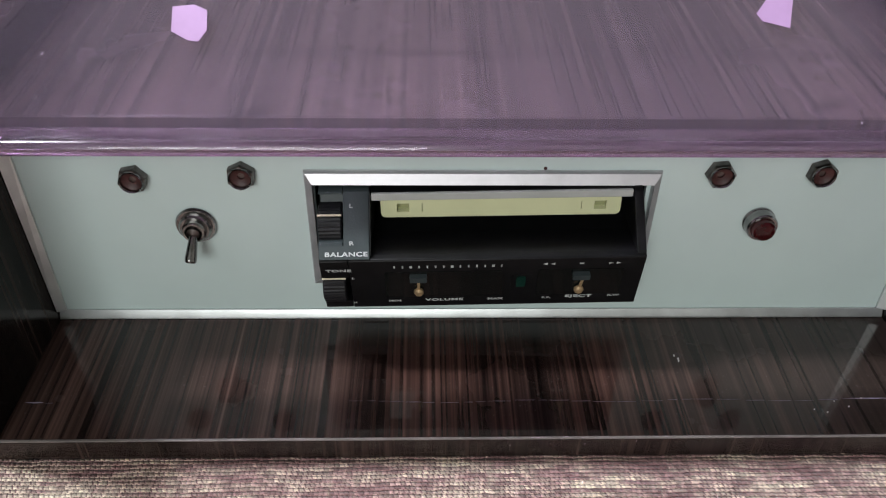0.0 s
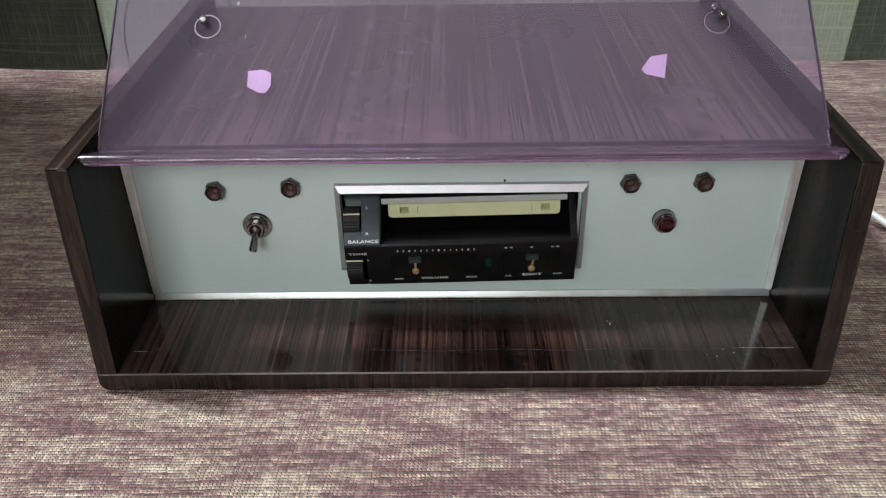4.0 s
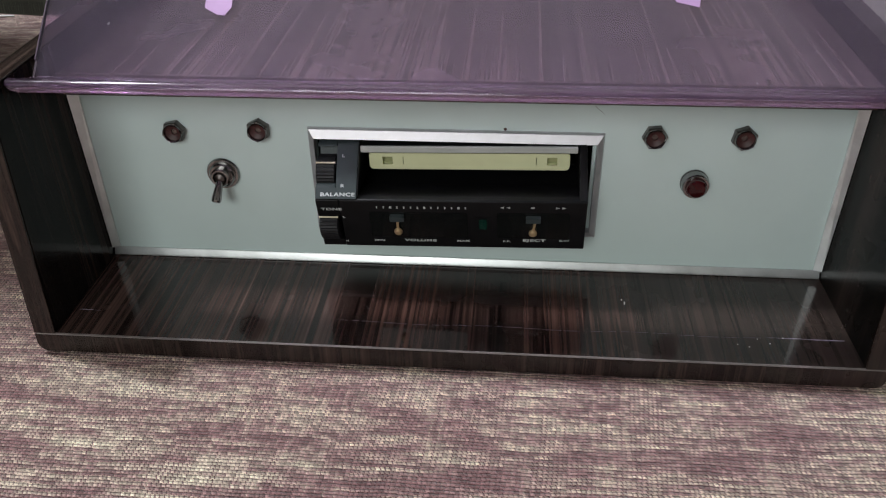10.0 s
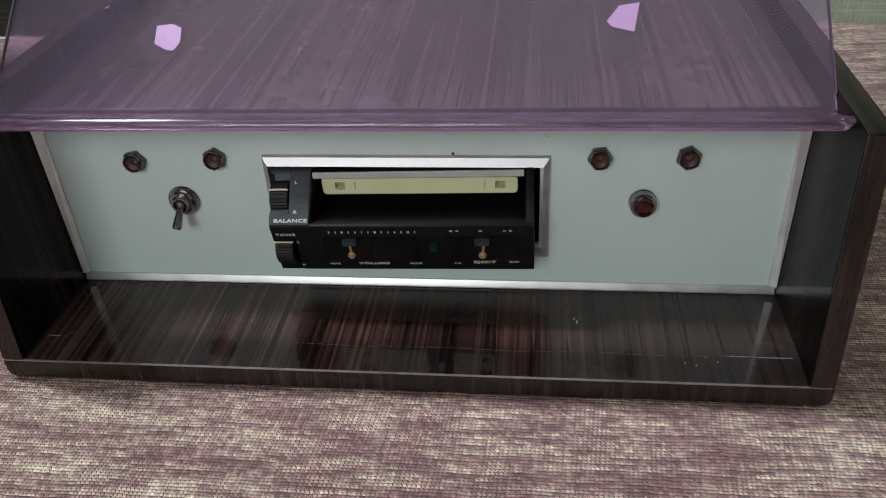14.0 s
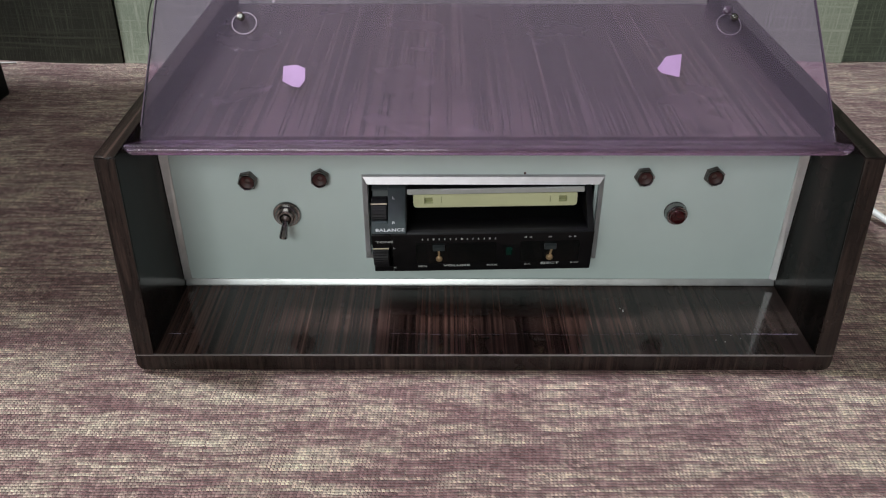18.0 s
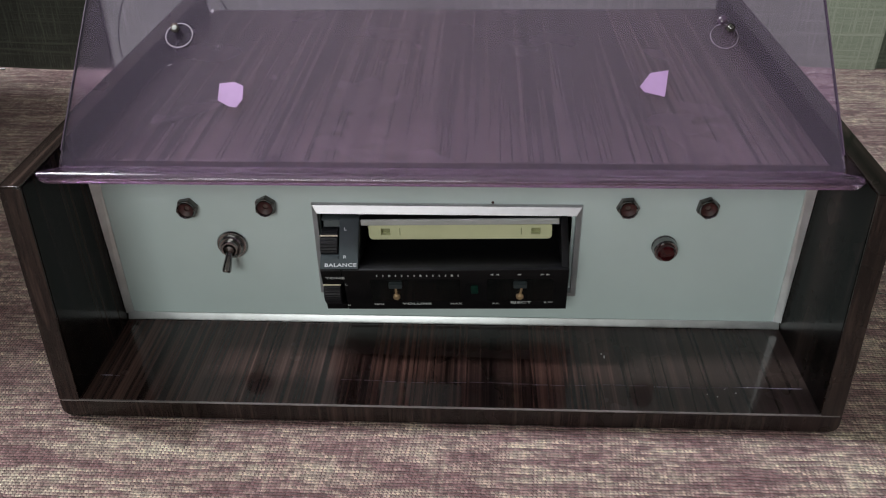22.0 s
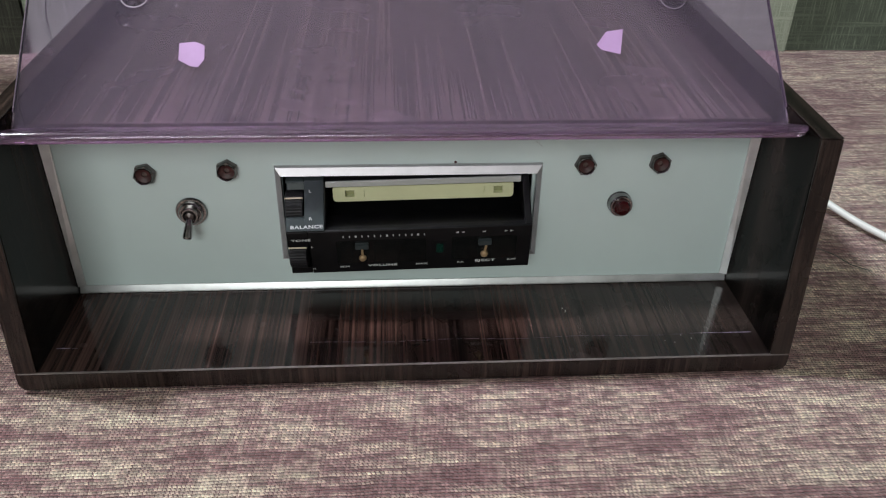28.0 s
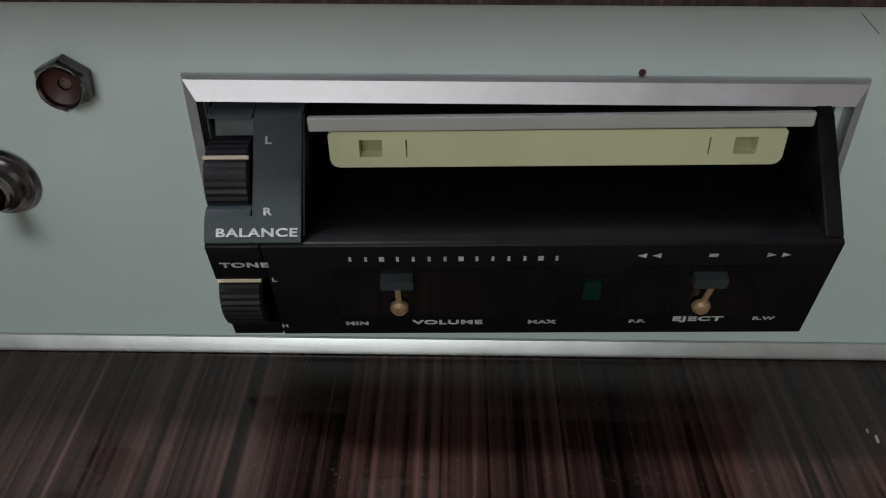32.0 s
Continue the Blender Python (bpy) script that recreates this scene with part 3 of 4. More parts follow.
for x0, x1, w in marks:
    mid, y = (x0 + x1) / 2, -0.0506 + 0.0006 * math.sin(90 * x0)
    part("scuff", plate([(x0, y), (mid, y - w), (x1, y - 0.4 * w), (x1, y + 0.5 * w), (mid, y + 0.8 * w)], 0.00015, lift_to(y)), SCUFF if w > 0.00018 else HAZE, cab, "pale rubbed line in the varnish")
for x, y, w, d in ((0.0867, -0.0271, 0.0004, 0.0013), (0.0854, -0.0245, 0.0003, 0.0007), (0.151, -0.0545, 0.0004, 0.0004), (0.141, -0.0575, 0.0004, 0.0003), (0.146, -0.0515, 0.0003, 0.0003), (0.136, -0.056, 0.0003, 0.0003), (0.158, -0.05, 0.0003, 0.0004)):
    part("chip", plate([(x - w, y - d), (x + w * 0.6, y - d * 0.7), (x + w, y + d), (x - w * 0.5, y + d * 0.8)], 0.00015, lift_to(y)), CHIP, cab, "pale chip in the varnish")

# ---- sockets, switch and pilot lamp on the panel ----


def socket(x, z, turn):
    ob = thing("socket", "tarnished hexagonal socket nut on the front panel", "socket", (x, 0.0, z), "sockets on the panel")
    out = (0, -1, 0)
    spot = (x, -0.0002, z)
    part("nut", lathe([(0.0049, 0.0), (0.0060, 0.0), (0.0060, 0.0030), (0.0055, 0.0040), (0.0049, 0.0040), (0.0049, 0.0)], spot, out, 6, turn), NICKEL, ob, smooth=None)
    part("collar", lathe([(0.0042, 0.0004), (0.0049, 0.0004), (0.0049, 0.0044), (0.0046, 0.0049), (0.0042, 0.0044), (0.0042, 0.0004)], spot, out, 32), CHROME, ob)
    bore = part("bore", lathe([(0.0042, 0.0008), (0.0042, 0.0030), (0.0026, 0.0021), (0.0015, 0.0019), (0.0015, 0.0008)], spot, out, 28), DARK_HOLE, ob, "dark red insulating ring")
    part("contact", lathe([(0.0002, 0.0010), (0.0013, 0.0010), (0.0013, 0.0015), (0.0002, 0.0016)], spot, out, 16), NICKEL, bore)
    return ob


socket(-0.1405, 0.0748, 0.2)
socket(-0.0973, 0.0765, 0.45)
socket(0.0954, 0.0775, 0.1)
socket(0.1367, 0.0780, 0.35)

switch = thing("toggle_switch", "chrome toggle switch pointing down on the panel", "switch", (-0.1195, 0.0, 0.0515))
sc = (-0.1195, -0.0002, 0.0515)
part("washer", lathe([(0.0045, 0.0), (0.0084, 0.0), (0.0086, 0.0006), (0.0080, 0.0016), (0.0045, 0.0016), (0.0045, 0.0)], sc, (0, -1, 0), 40), CHROME, switch)
part("ring_nut", lathe([(0.0043, 0.0016), (0.0066, 0.0016), (0.0067, 0.0030), (0.0060, 0.0040), (0.0043, 0.0040), (0.0043, 0.0016)], sc, (0, -1, 0), 40), CHROME, switch)
part("bush", lathe([(0.0036, 0.0010), (0.0050, 0.0010), (0.0050, 0.0058), (0.0044, 0.0064), (0.0036, 0.0064), (0.0034, 0.0010)], sc, (0, -1, 0), 32), CHROME, switch)
part("ball", lathe([(0.0004, 0.0030), (0.0030, 0.0034), (0.0034, 0.0052), (0.0026, 0.0070), (0.0004, 0.0078)], sc, (0, -1, 0), 24), NICKEL, switch)
lever_way = Vector((-0.09, -0.66, -0.75)).normalized()
part("lever", lathe([(0.0014, 0.0), (0.0017, 0.002), (0.0025, 0.0112), (0.0024, 0.0126), (0.0018, 0.0133), (0.0004, 0.0135)], Vector(sc) + Vector((0, -0.005, 0)), lever_way, 24), CHROME, switch)

pilot = thing("pilot_lamp", "dark red pilot lamp in a dull metal ring", "indicator lamp", (0.1174, 0.0, 0.0535))
pc = (0.1174, -0.0002, 0.0535)
part("ring", lathe([(0.0048, 0.0), (0.0068, 0.0), (0.0069, 0.0010), (0.0066, 0.0014), (0.0065, 0.0052), (0.0060, 0.0060), (0.0051, 0.0060), (0.0048, 0.0)], pc, (0, -1, 0), 40), CHROME, pilot)
part("lens", lathe([(0.0050, 0.0010), (0.0050, 0.0068), (0.0047, 0.0082), (0.0038, 0.0092), (0.0020, 0.0098), (0.0003, 0.0100)], pc, (0, -1, 0), 36), RED, pilot, "dark red lens")

# ---- tape deck ----
deck = thing("tape_deck", "black car cassette player set into the pale panel", "cassette player", (0, -0.01, 0.05))
BX0, BX1, BZ0, BZ1 = -0.0726, 0.0720, 0.0205, 0.0785


def bezel():
    """A mitred frame whose face slopes in towards the opening."""
    bm = bmesh.new()
    t, s = 0.0046, 0.0034
    rings = []
    for inx, inz, y in ((0, 0, -0.0002), (0, 0, -0.0012), (0.0006, 0.0006, -0.0024), (s, t, -0.0046), (s, t, -0.0002)):
        rings.append([bm.verts.new((x, y, z)) for x, z in ((BX0 + inx, BZ0 + inz), (BX1 - inx, BZ0 + inz), (BX1 - inx, BZ1 - inz), (BX0 + inx, BZ1 - inz))])
    for a, b in zip(rings, rings[1:] + rings[:1]):
        for k in range(4):
            n = (k + 1) % 4
            bm.faces.new((a[k], a[n], b[n], b[k]))
    return bm


part("bezel", bezel(), BEZEL, panel, "brushed aluminium bezel", smooth=None)
RIDGE, FOOT = (-0.0255, 0.0524), (-0.0192, 0.0231)
NX0, NX1 = -0.0660, 0.0644
console = part("console", prism([(0.02, 0.0285), (-0.0030, 0.0285), (-0.0040, 0.0231), FOOT, RIDGE, (-0.0248, 0.0531), (-0.0220, 0.0532), (-0.002, 0.0495), (0.02, 0.0495)], NX0 + 0.0115, NX1, 0.0003), BLACK, deck, "lower console of the player")
part("console_end", prism([(0.02, 0.0290), (-0.0030, 0.0290), (-0.0040, 0.0233), (FOOT[0], 0.0233), (-0.0203, 0.0275), (-0.0120, 0.0290), (-0.0120, 0.0420), (-0.0233, 0.0425), RIDGE, (-0.0248, 0.0531), (-0.002, 0.0495), (0.02, 0.0490)], NX0, NX0 + 0.0113, 0.0003), BLACK, deck)
BAL_TOP, BAL_FOOT = (-0.0074, 0.0738), (-0.0250, 0.0530)
balance_block = part("balance_block", prism([(0.02, 0.0740), (-0.0050, 0.0739), BAL_TOP, BAL_FOOT, (0.02, 0.0532)], -0.0562, -0.0459, 0.0003), SLATE, deck, "slate grey balance panel")
part("balance_end", prism([(0.02, 0.0740), (-0.0050, 0.0739), BAL_TOP, (-0.0081, 0.0730), (-0.0030, 0.0715), (-0.0100, 0.0575), (-0.0204, 0.0584), BAL_FOOT, (0.02, 0.0532)], NX0, -0.0564, 0.0003), SLATE, deck)
part("cheek", prism([(0.02, 0.0735), (-0.0040, 0.0730), (-0.0068, 0.0716), (-0.0246, 0.0533), (0.02, 0.0533)], 0.0606, NX1, 0.0004), BLACK, deck)
part("slot_roof", box((-0.0456, -0.0001, 0.0732), (0.0604, 0.055, 0.0757), 0.0002), BLACK, deck)
part("slot_back", box((-0.0680, 0.0600, 0.0285), (0.0664, 0.0620, 0.0760)), BLACK, deck)
part("slot_floor", box((-0.0476, 0.0202, 0.0480), (0.0606, 0.0598, 0.0500)), BLACK, deck)
part("flap", box((-0.0450, -0.0086, 0.0699), (0.0598, -0.0071, 0.0732), 0.0004), FLAP, deck, "grey loading flap")
# added black strip that stands for the shade in the gap behind the flap
part("flap_gap_strip", box((-0.0450, -0.0070, 0.0719), (0.0598, 0.0010, 0.0726), 0.0001), BLACK, deck, "black strip filling the dark gap behind the flap")
part("slot_wall", prism([(-0.0078, 0.0734), (-0.0230, 0.0536), (0.055, 0.0502), (0.055, 0.0742)], -0.0458, -0.0454), BLACK, deck)


def face_pose(top, foot, x, up, out=0.0001):
    """A pose on a sloping face between foot and top lines; up: metres above the foot along the face."""
    u = Vector((0, top[0] - foot[0], top[1] - foot[1])).normalized()
    n = Vector((1, 0, 0)).cross(u)
    spot = Vector((x, foot[0], foot[1])) + u * up + n * out
    m = Matrix.Identity(4)
    for r in range(3):
        m[r][0], m[r][1], m[r][2], m[r][3] = (1, 0, 0)[r], u[r], n[r], spot[r]
    return m


def on_console(x, up, out=0.0001):
    return face_pose(RIDGE, FOOT, x, up + 0.0015, out)


def on_balance(x, up, out=0.0001):
    return face_pose(BAL_TOP, BAL_FOOT, x, up, out)


def chip_on(place, w, h, depth=0.0004, r=0.0):
    """A small rounded plate on a face."""
    pts = []
    for cx, cy, a0 in ((w / 2 - r, h / 2 - r, 0), (-w / 2 + r, h / 2 - r, 90), (-w / 2 + r, -h / 2 + r, 180), (w / 2 - r, -h / 2 + r, 270)):
        for k in range(4 if r else 1):
            a = radians(a0 + 30 * k)
            pts.append((cx + r * math.cos(a), cy + r * math.sin(a)))
    return plate(pts, depth, place)


def thumbwheel(name, x0, x1, centre, radius, line_angle, label):
    """A ribbed wheel on a shaft along x with one cream index line."""
    bm = bmesh.new()
    n = 72
    rings = []
    for x, shrink in ((x0, 0.0008), (x0 + 0.0005, 0.0), (x1 - 0.0005, 0.0), (x1, 0.0008)):
        ring = []
        for k in range(n):
            a = 2 * math.pi * k / n
            r = radius - shrink - (0.00022 if k % 2 else 0)
            ring.append(bm.verts.new((x, centre[0] - r * math.cos(a), centre[1] + r * math.sin(a))))
        rings.append(ring)
    for a, b in zip(rings, rings[1:]):
        for k in range(n):
            bm.faces.new((a[k], a[(k + 1) % n], b[(k + 1) % n], b[k]))
    bm.faces.new(rings[0]), bm.faces.new(rings[-1])
    wheel = part(name, bm, RUBBER, deck, label, smooth=None)
    a = radians(line_angle)
    spot = Matrix.Translation((0, centre[0] - (radius + 0.0001) * math.cos(a), centre[1] + (radius + 0.0001) * math.sin(a))) @ Euler((radians(90) - a, 0, 0)).to_matrix().to_4x4()
    part("index_line", plate([(x0, -0.0004), (x1, -0.0004), (x1, 0.0004), (x0, 0.0004)], 0.0005, spot), LINE, wheel, "cream index line")
    return wheel


thumbwheel("balance_wheel", -0.0664, -0.0568, (-0.0092, 0.0594), 0.0092, 58, "ribbed black balance wheel")
thumbwheel("tone_wheel", -0.0660, -0.0565, (-0.0163, 0.0352), 0.0086, 46, "ribbed black tone wheel")

part("balance_plate", chip_on(on_balance(-0.05595, 0.0030, 0.0003), 0.0200, 0.0054, 0.0004), SLATE, balance_block)
lettering("BALANCE", on_balance(-0.0551, 0.0022, 0.0004), 0.0017, INK, deck, 1.5)
lettering("L", on_balance(-0.0530, 0.0215), 0.0015, INK_DIM, deck)
lettering("R", on_balance(-0.0530, 0.0066), 0.0015, INK_DIM, deck)
lettering("TONE", on_console(-0.0587, 0.0232, 0.0002), 0.0014, INK_DIM, deck, 1.8)
lettering("L", on_console(-0.0533, 0.0182), 0.0011, INK_DIM, deck)
lettering("H", on_console(-0.0537, 0.0018), 0.0010, INK_DIM, deck)

# flush dark plates stand in for the shaded recesses round the sliders
vol_window = part("volume_window", chip_on(on_console(-0.0165, 0.0134, 0.0002), 0.0480, 0.0165, 0.0004, 0.0012), RECESS_DARK, deck, "flush dark plate for the slider recess")
key_window = part("key_window", chip_on(on_console(0.0392, 0.0136, 0.0002), 0.0350, 0.0165, 0.0004, 0.0012), RECESS_DARK, deck, "flush dark plate for the key recess")
led = part("indicator", chip_on(on_console(0.0152, 0.0140, 0.0002), 0.0085, 0.0100, 0.0004, 0.001), BLACK, deck)
part("lens", chip_on(on_console(0.0150, 0.0146, 0.0007), 0.0038, 0.0062, 0.0006, 0.0006), GREEN, led, "unlit green lens")
for x, window, lean in ((-0.0268, vol_window, 0.0), (0.0392, key_window, 0.0010)):
    part("slider_cap", chip_on(on_console(x, 0.0188, 0.0024), 0.0070, 0.0030, 0.0028, 0.0004), SLATE, window, "dark slider cap")
    part("slider_stem", plate([(x * 0 - 0.0006, -0.0035), (0.0006, -0.0035), (0.0006 + lean, 0.0035), (-0.0006 + lean, 0.0035)], 0.0006, on_console(x, 0.0142, 0.0016)), GOLD, window, "dull brass stem")
    part("slider_bead", lathe([(0.0020, 0.0), (0.0020, 0.0010), (0.0014, 0.0018), (0.0003, 0.0020)], on_console(x, 0.0100, 0.0008).translation, on_console(x, 0, 0).col[2].to_3d(), 24), GOLD, window, "brass bead")
for k in range(14):
    bold = k % 5 == 2
    part("tick", chip_on(on_console(-0.0363 + 0.0430 * k / 13, 0.0247, 0.0001), 0.0011 if bold else 0.0006, 0.0014, 0.00008), INK_DIM, deck)
for word, x, up, h, ink in (("MIN", -0.0370, 0.0026, 0.00115, INK_DIM), ("VOLUME", -0.0163, 0.0029, 0.0014, INK), ("MAX", 0.0050, 0.0029, 0.00115, INK_DIM), ("F.F.", 0.0265, 0.0030, 0.0010, INK_DIM), ("EJECT", 0.0399, 0.0038, 0.0015, INK), ("R.W", 0.0546, 0.0039, 0.0010, INK_DIM)):
    lettering(word, on_console(x, up), h, ink, deck, 1.9 if h > 0.0012 else 1.7)
for x, way in ((0.0242, -1), (0.0272, -1), (0.0506, 1), (0.0536, 1)):
    part("arrow_mark", plate([(-0.0009 * way, -0.0007), (0.0009 * way, 0.0), (-0.0009 * way, 0.0007)], 0.00008, on_console(x, 0.0253)), INK_DIM, deck)
part("stop_mark", chip_on(on_console(0.0388, 0.0253), 0.0018, 0.0009, 0.00008), INK_DIM, deck)


# ---- the cassette in the slot ----
def poly_y(outline, y0, y1, bm):
    """An (x, z) outline drawn out along y into bm."""
    a = [bm.verts.new((x, y0, z)) for x, z in outline]
    b = [bm.verts.new((x, y1, z)) for x, z in outline]
    bm.faces.new(a), bm.faces.new(b[::-1])
    for k in range(len(a)):
        n = (k + 1) % len(a)
        bm.faces.new((a[k], b[k], b[n], a[n]))


def cassette():
    x0, x1, z0, z1 = -0.0417, 0.0564, 0.0594, 0.0681
    y0, y1 = -0.0052, 0.0560
    tape = thing("cassette", "aged cream audio cassette in the tape slot", "cassette", (0, 0.02, 0.05))
    bm = bmesh.new()
    r, zl, zh = 0.0020, z0 + 0.0026, z1 - 0.0020
    low = [(x0 + r * (1 - math.sin(radians(a))), z0 + r * (1 - math.cos(radians(a)))) for a in (90, 60, 30, 0)]
    blocks = ((0, 0.0066), (0.0116, 0.0167), (0.0170, 0.0818), (0.0821, 0.0872), (0.0921, 0.0981))
    cuts = [x0 + v for pair in blocks for v in pair]
    poly_y([(x0, zl)] + low + [(x0 + x1 - x, z) for x, z in low[::-1]] + [(x, zl) for x in cuts[:0:-1]], y0, y1, bm)
    poly_y([(x, zh) for x in cuts] + [(x1, z1 - 0.0008), (x1 - 0.0008, z1), (x0 + 0.0008, z1), (x0, z1 - 0.0008)], y0, y1, bm)
    for a, b in blocks:
        poly_y([(x0 + a, zl), (x0 + b, zl), (x0 + b, zh), (x0 + a, zh)], y0, y1, bm)
    bmesh.ops.remove_doubles(bm, verts=bm.verts, dist=0.00002)
    part("shell", bm, CREAM, tape, smooth=None)
    # pocket backs in a shaded copy of the cream: recess shade in the colour
    for a, b in ((0.0067, 0.0115), (0.0873, 0.0920)):
        part("tab_pocket", box((x0 + a, y0 + 0.0030, zl), (x0 + b, y0 + 0.0040, zh)), CREAM_SHADED, tape, "open write-protect pocket")
    tape.rotation_euler = (0, radians(-1.1), 0)
    return tape


cassette()

deck.rotation_euler = (0, radians(-1.2), 0)

# ---- the purple flap ----
F, B = Vector((0, -0.0298, 0.1126)), Vector((0, 0.0513, 0.1864))
lid = thing("acrylic_lid", "clear purple acrylic lid leaning open over the top board", "lid", (0, -0.028, 0.114))
rise = (B - F).normalized()
face = Vector((1, 0, 0)).cross(rise)
length = (B - F).length


def on_lid(x, up, out=0.0):
    spot = Vector((x, 0, 0)) + F + rise * up + face * out
    m = Matrix.Identity(4)
    for r in range(3):
        m[r][0], m[r][1], m[r][2], m[r][3] = (1, 0, 0)[r], rise[r], face[r], spot[r]
    return m


sheet_bm = chip_on(on_lid(0, length / 2), 0.3760, length, 0.0028, 0.0012)
sheet = part("sheet", sheet_bm, PURPLE, lid, "clear purple acrylic sheet")
BEAD, BEAD_R = (-0.0458, 0.1151), 0.0030


def bead_arc(a0, a1, r=BEAD_R):
    return [(BEAD[0] + r * math.cos(radians(a)), BEAD[1] + r * math.sin(radians(a))) for a in range(a0, a1 + 1, 10)]


def taper_ends(bm):
    for v in bm.verts:
        low = min(max((0.1182 - v.co.z) / 0.007, 0), 1)
        v.co.x *= 1 - 0.030 * low ** 2 if v.co.y < -0.035 else 0.982
    return bm


lip_bm = taper_ends(prism([(-0.0285, 0.1127)] + bead_arc(73, 163) + [(-0.0428, 0.1146), (-0.0300, 0.1099)], -0.1893, 0.1885))
bead_bm = taper_ends(prism(bead_arc(168, 328, BEAD_R - 0.0001) + [(-0.0431, 0.1143), (-0.0440, 0.1146)], -0.1890, 0.1882))
lip = part("lip", lip_bm, PURPLE_LIP, lid, "bent purple front lip", smooth=40)
part("bead", bead_bm, PINK_BEAD, lip, "rounded pink front edge", smooth=40)
sheet.visible_shadow = False
# dark strips imitate how the clear sheet's edges trap light
part("edge_strip", chip_on(on_lid(0, length + 0.0003, 0.0001), 0.3770, 0.0007, 0.0030), CUT_EDGE, sheet, "dark strip for the light lost in the top edge")
for sx in (-1, 1):
    part("edge_strip", chip_on(on_lid(sx * 0.1883, length / 2 + 0.004, 0.0001), 0.0006, length - 0.010, 0.0030), CUT_EDGE, sheet, "dark strip for the light lost in the side edge")
for x, up, turn, pts in ((-0.1061, 0.0390, 0, ((-0.008, 0.0075), (0.001, 0.0085), (0.0065, 0.006), (0.0068, -0.003), (0.0035, -0.008), (-0.001, -0.0075), (-0.008, -0.0035))), (0.1027, 0.0458, 0, ((-0.0095, -0.002), (-0.003, 0.0068), (0.0075, 0.0085), (0.0045, -0.0085), (-0.007, -0.0055)))):
    sticker = solo("sticker", plate([(0.84 * a, 0.84 * b) for a, b in pts], 0.0002, on_lid(x, up, 0.0003)), STICKER, "small torn pink paper sticker on the lid", "sticker", group="stickers on the lid", smooth=None)
for x, up, thick, dx, du, head in ((-0.1364, 0.0722, 0.0005, -0.0018, 0.0028, FLAP), (0.1371, 0.0716, 0.0002, 0.0028, 0.0036, CHROME)):
    m = on_lid(x, up)
    stud = thing("lid_stud", "clear round stud with a small screw on the lid", "stud", m.translation, "studs on the lid")
    part("cushion", lathe([(0.0066, 0.0001), (0.0066 + thick, 0.0001), (0.0066 + thick, 0.0006), (0.0066, 0.0006), (0.0066, 0.0001)], m.translation, face, 36), MILKY, stud, "milky rubber ring")
    at = on_lid(x + dx, up + du).translation
    screw = part("screw", lathe([(0.0014, 0.0001), (0.0014, 0.0016), (0.0022, 0.0018), (0.0022, 0.0026), (0.0010, 0.0030)], at, face, 20), NICKEL, stud, "small dark screw")
    part("screw_head", lathe([(0.0001, 0.0034), (0.0010, 0.0034), (0.0013, 0.0032), (0.0013, 0.0029), (0.0001, 0.0028)], at, face, 20), head, screw, "pale worn screw head")
    if x > 0:
        part("peg", lathe([(0.0022, 0.0001), (0.0022, 0.0022), (0.0012, 0.0028)], on_lid(x - 0.0004, up + 0.0086).translation, face, 16), CUT_EDGE, stud, "dark plastic peg")
    else:
        part("peg", lathe([(0.0018, 0.0001), (0.0018, 0.0020), (0.0010, 0.0024)], on_lid(x + dx - 0.0008, up + du + 0.0018).translation, face, 16), DARK_HOLE, stud, "brown screw sleeve")
# dust and scratches on the acrylic
DUST = [(-0.1395, 0.0555, 0.0016, 0.0003, 20), (-0.1208, 0.0865, 0.0010, 0.0012, 0), (-0.1156, 0.0663, 0.0003, 0.0014, -8), (-0.1568, 0.0275, 0.0007, 0.0004, 30),
        (-0.1576, 0.0114, 0.0005, 0.0003, 0), (0.1542, 0.0181, 0.0004, 0.0004, 10), (0.1290, 0.0033, 0.0004, 0.0005, 0), (-0.0278, 0.0726, 0.0005, 0.0004, 40)]
for x, up, w, h, turn in DUST:
    part("dust_speck", plate([(-w, -0.3 * h), (0.2 * w, -h), (w, 0.2 * h), (-0.1 * w, h)], 0.0001, on_lid(x, up, 0.0002) @ pose(0, 0, 0, 0, 0, turn)), MILKY, sheet, "pale dust speck")

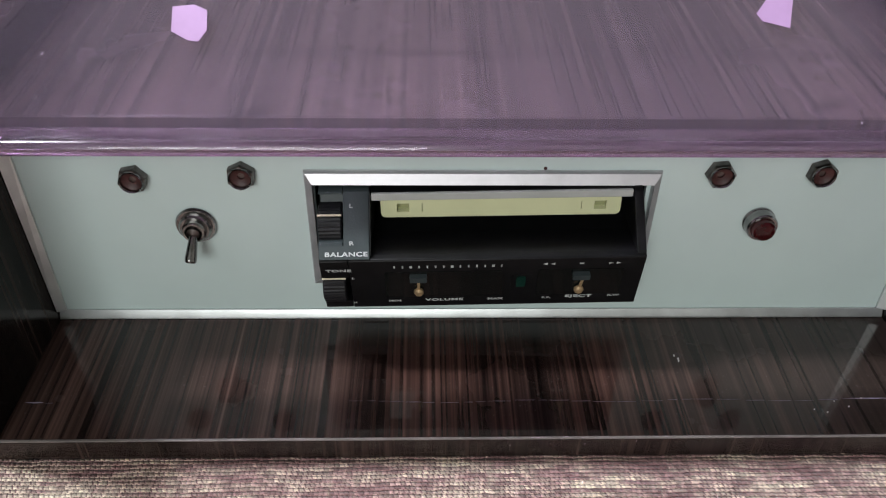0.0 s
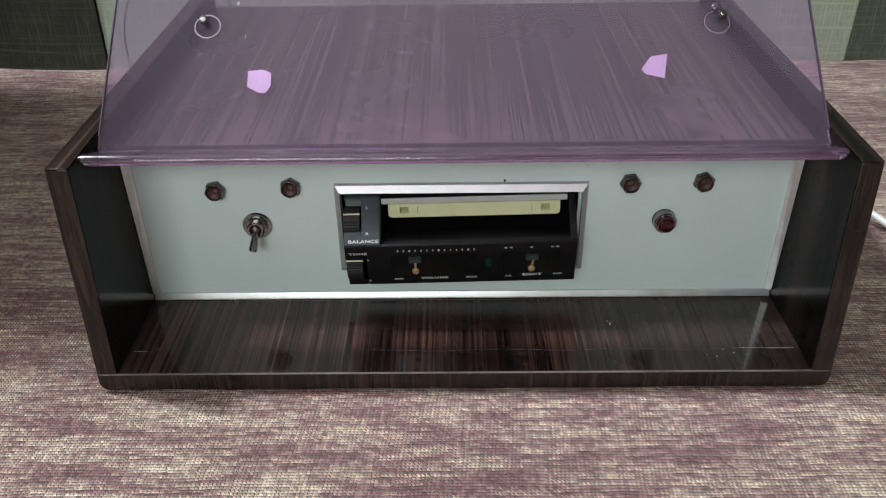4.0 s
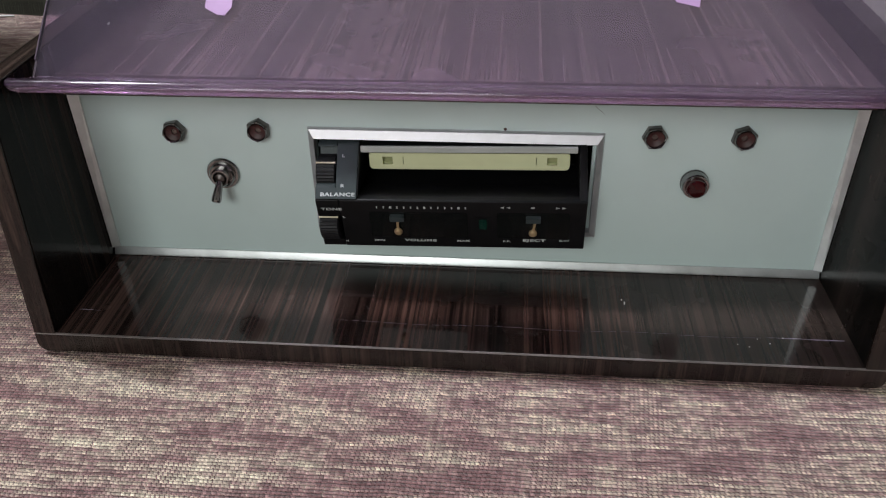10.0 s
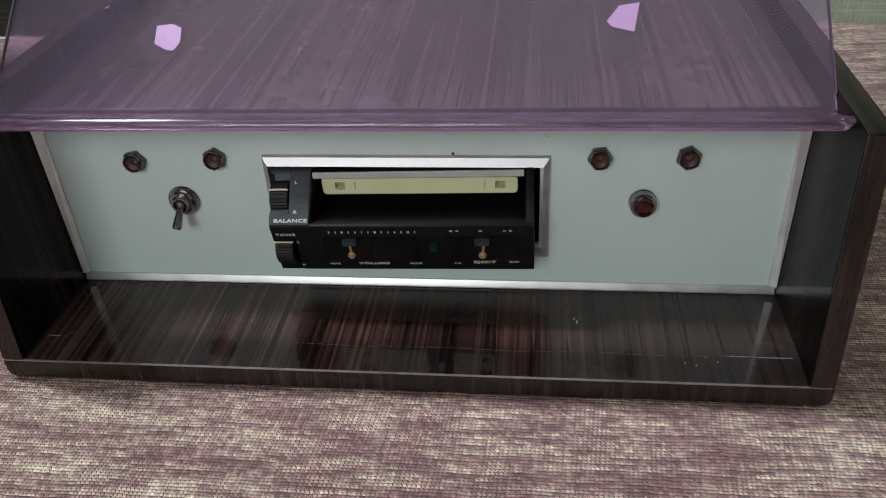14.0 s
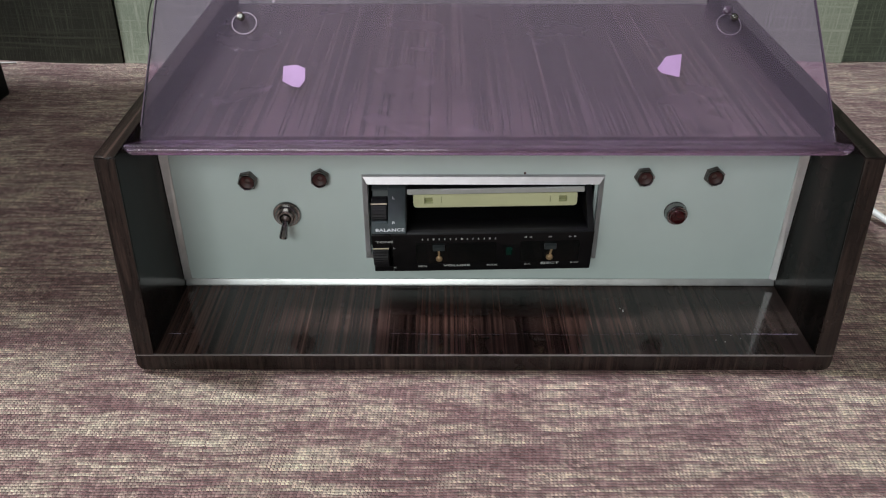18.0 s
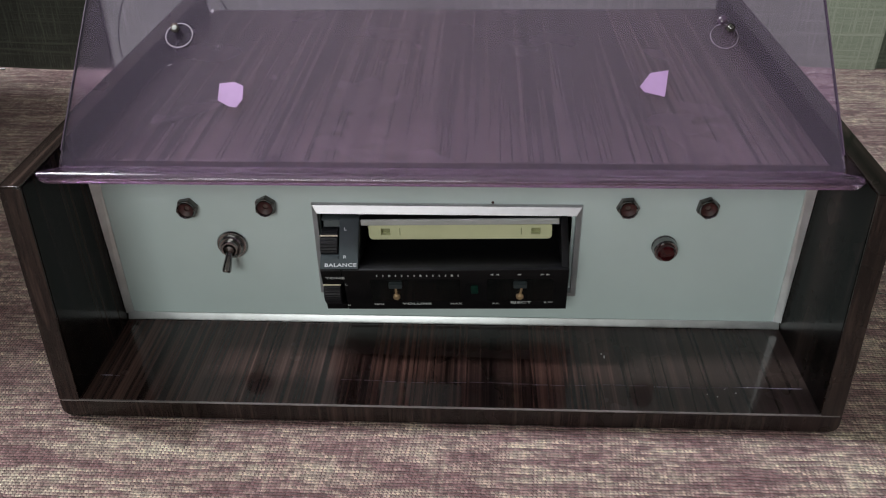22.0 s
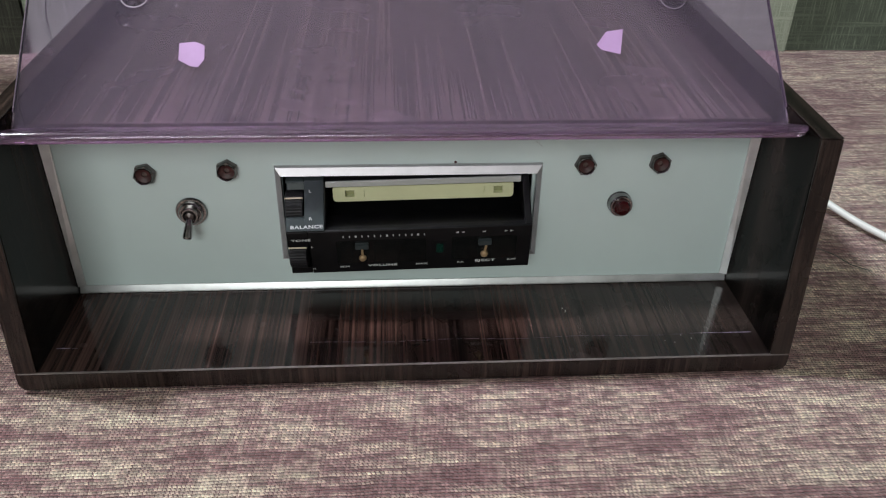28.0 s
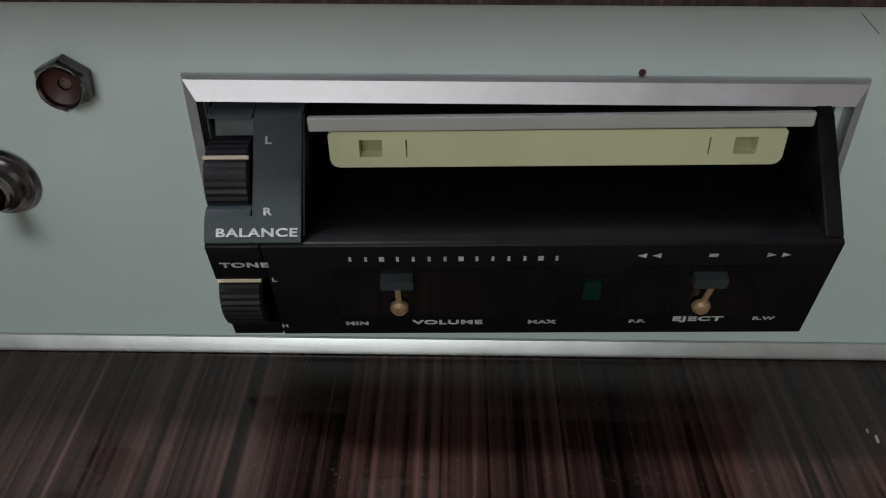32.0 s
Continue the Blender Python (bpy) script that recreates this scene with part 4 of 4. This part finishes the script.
# ---- cables ----
solo("mains_cable", tube([(0.17, 0.30, -0.009), (0.235, 0.215, -0.005), (0.272, 0.155, -0.002), (0.297, 0.116, -0.003), (0.325, 0.063, -0.0090), (0.39, -0.03, -0.0112), (0.55, -0.12, -0.0112), (0.80, -0.18, -0.0112)], 0.0026), WHITE_CABLE, "white round mains cable lying on the bedspread", "cable", smooth=60)
solo("thin_wire", tube([(-0.25, 0.30, -0.013), (-0.280, 0.275, 0.04), (-0.285, 0.27, 0.080), (-0.273, 0.27, 0.117), (-0.250, 0.27, 0.139), (-0.223, 0.27, 0.140), (-0.198, 0.262, 0.128), (-0.176, 0.245, 0.100), (-0.170, 0.236, 0.06), (-0.168, 0.236, -0.012)], 0.0006, 8), DARK_WIRE, "thin dark wire looping up behind the cabinet", "wire", smooth=60)
solo("loose_thread", tube([(0.262, 0.055, -0.0140), (0.274, 0.054, -0.0132), (0.284, 0.045, -0.0135), (0.290, 0.033, -0.0138), (0.300, 0.025, -0.0140)], 0.0003, 5), DARK_WIRE, "thin dark thread lying on the bedspread", "thread", smooth=60)
part("speck", lathe([(0.0008, 0.0), (0.0006, 0.0004), (0.0001, 0.0005)], (0.0245, -0.0001, 0.0792), (0, -1, 0), 10), DARK_HOLE, panel, "brown speck over the bezel")
part("scratch", plate([(-0.0032, 0.00012), (0.0032, -0.00012), (0.0032, 0.0), (-0.0032, 0.00024)], 0.00008, Matrix.Translation((0.0685, -0.0001, 0.0900)) @ Euler((radians(90), radians(39), 0)).to_matrix().to_4x4()), DARK_HOLE, panel, "fine dark scratch")
solo("white_cord", tube([(-0.60, 0.478, -0.012), (-0.560, 0.477, -0.0118), (-0.540, 0.476, -0.0125), (-0.524, 0.479, -0.0132)], 0.0011, 8), WHITE_CABLE, "short white cord end on the bedspread by the curtain", "cord", smooth=60)
for x, y in ((-0.357, 0.205), (-0.312, 0.140)):
    solo("crumb", lathe([(0.0001, 0.0), (0.0011, 0.0002), (0.0008, 0.0011), (0.0001, 0.0013)], (x, y, -0.0143), (0, 0, 1), 9), DARK_HOLE, "tiny dark crumb lying on the bedspread", "crumb", group="crumbs on the bedspread")
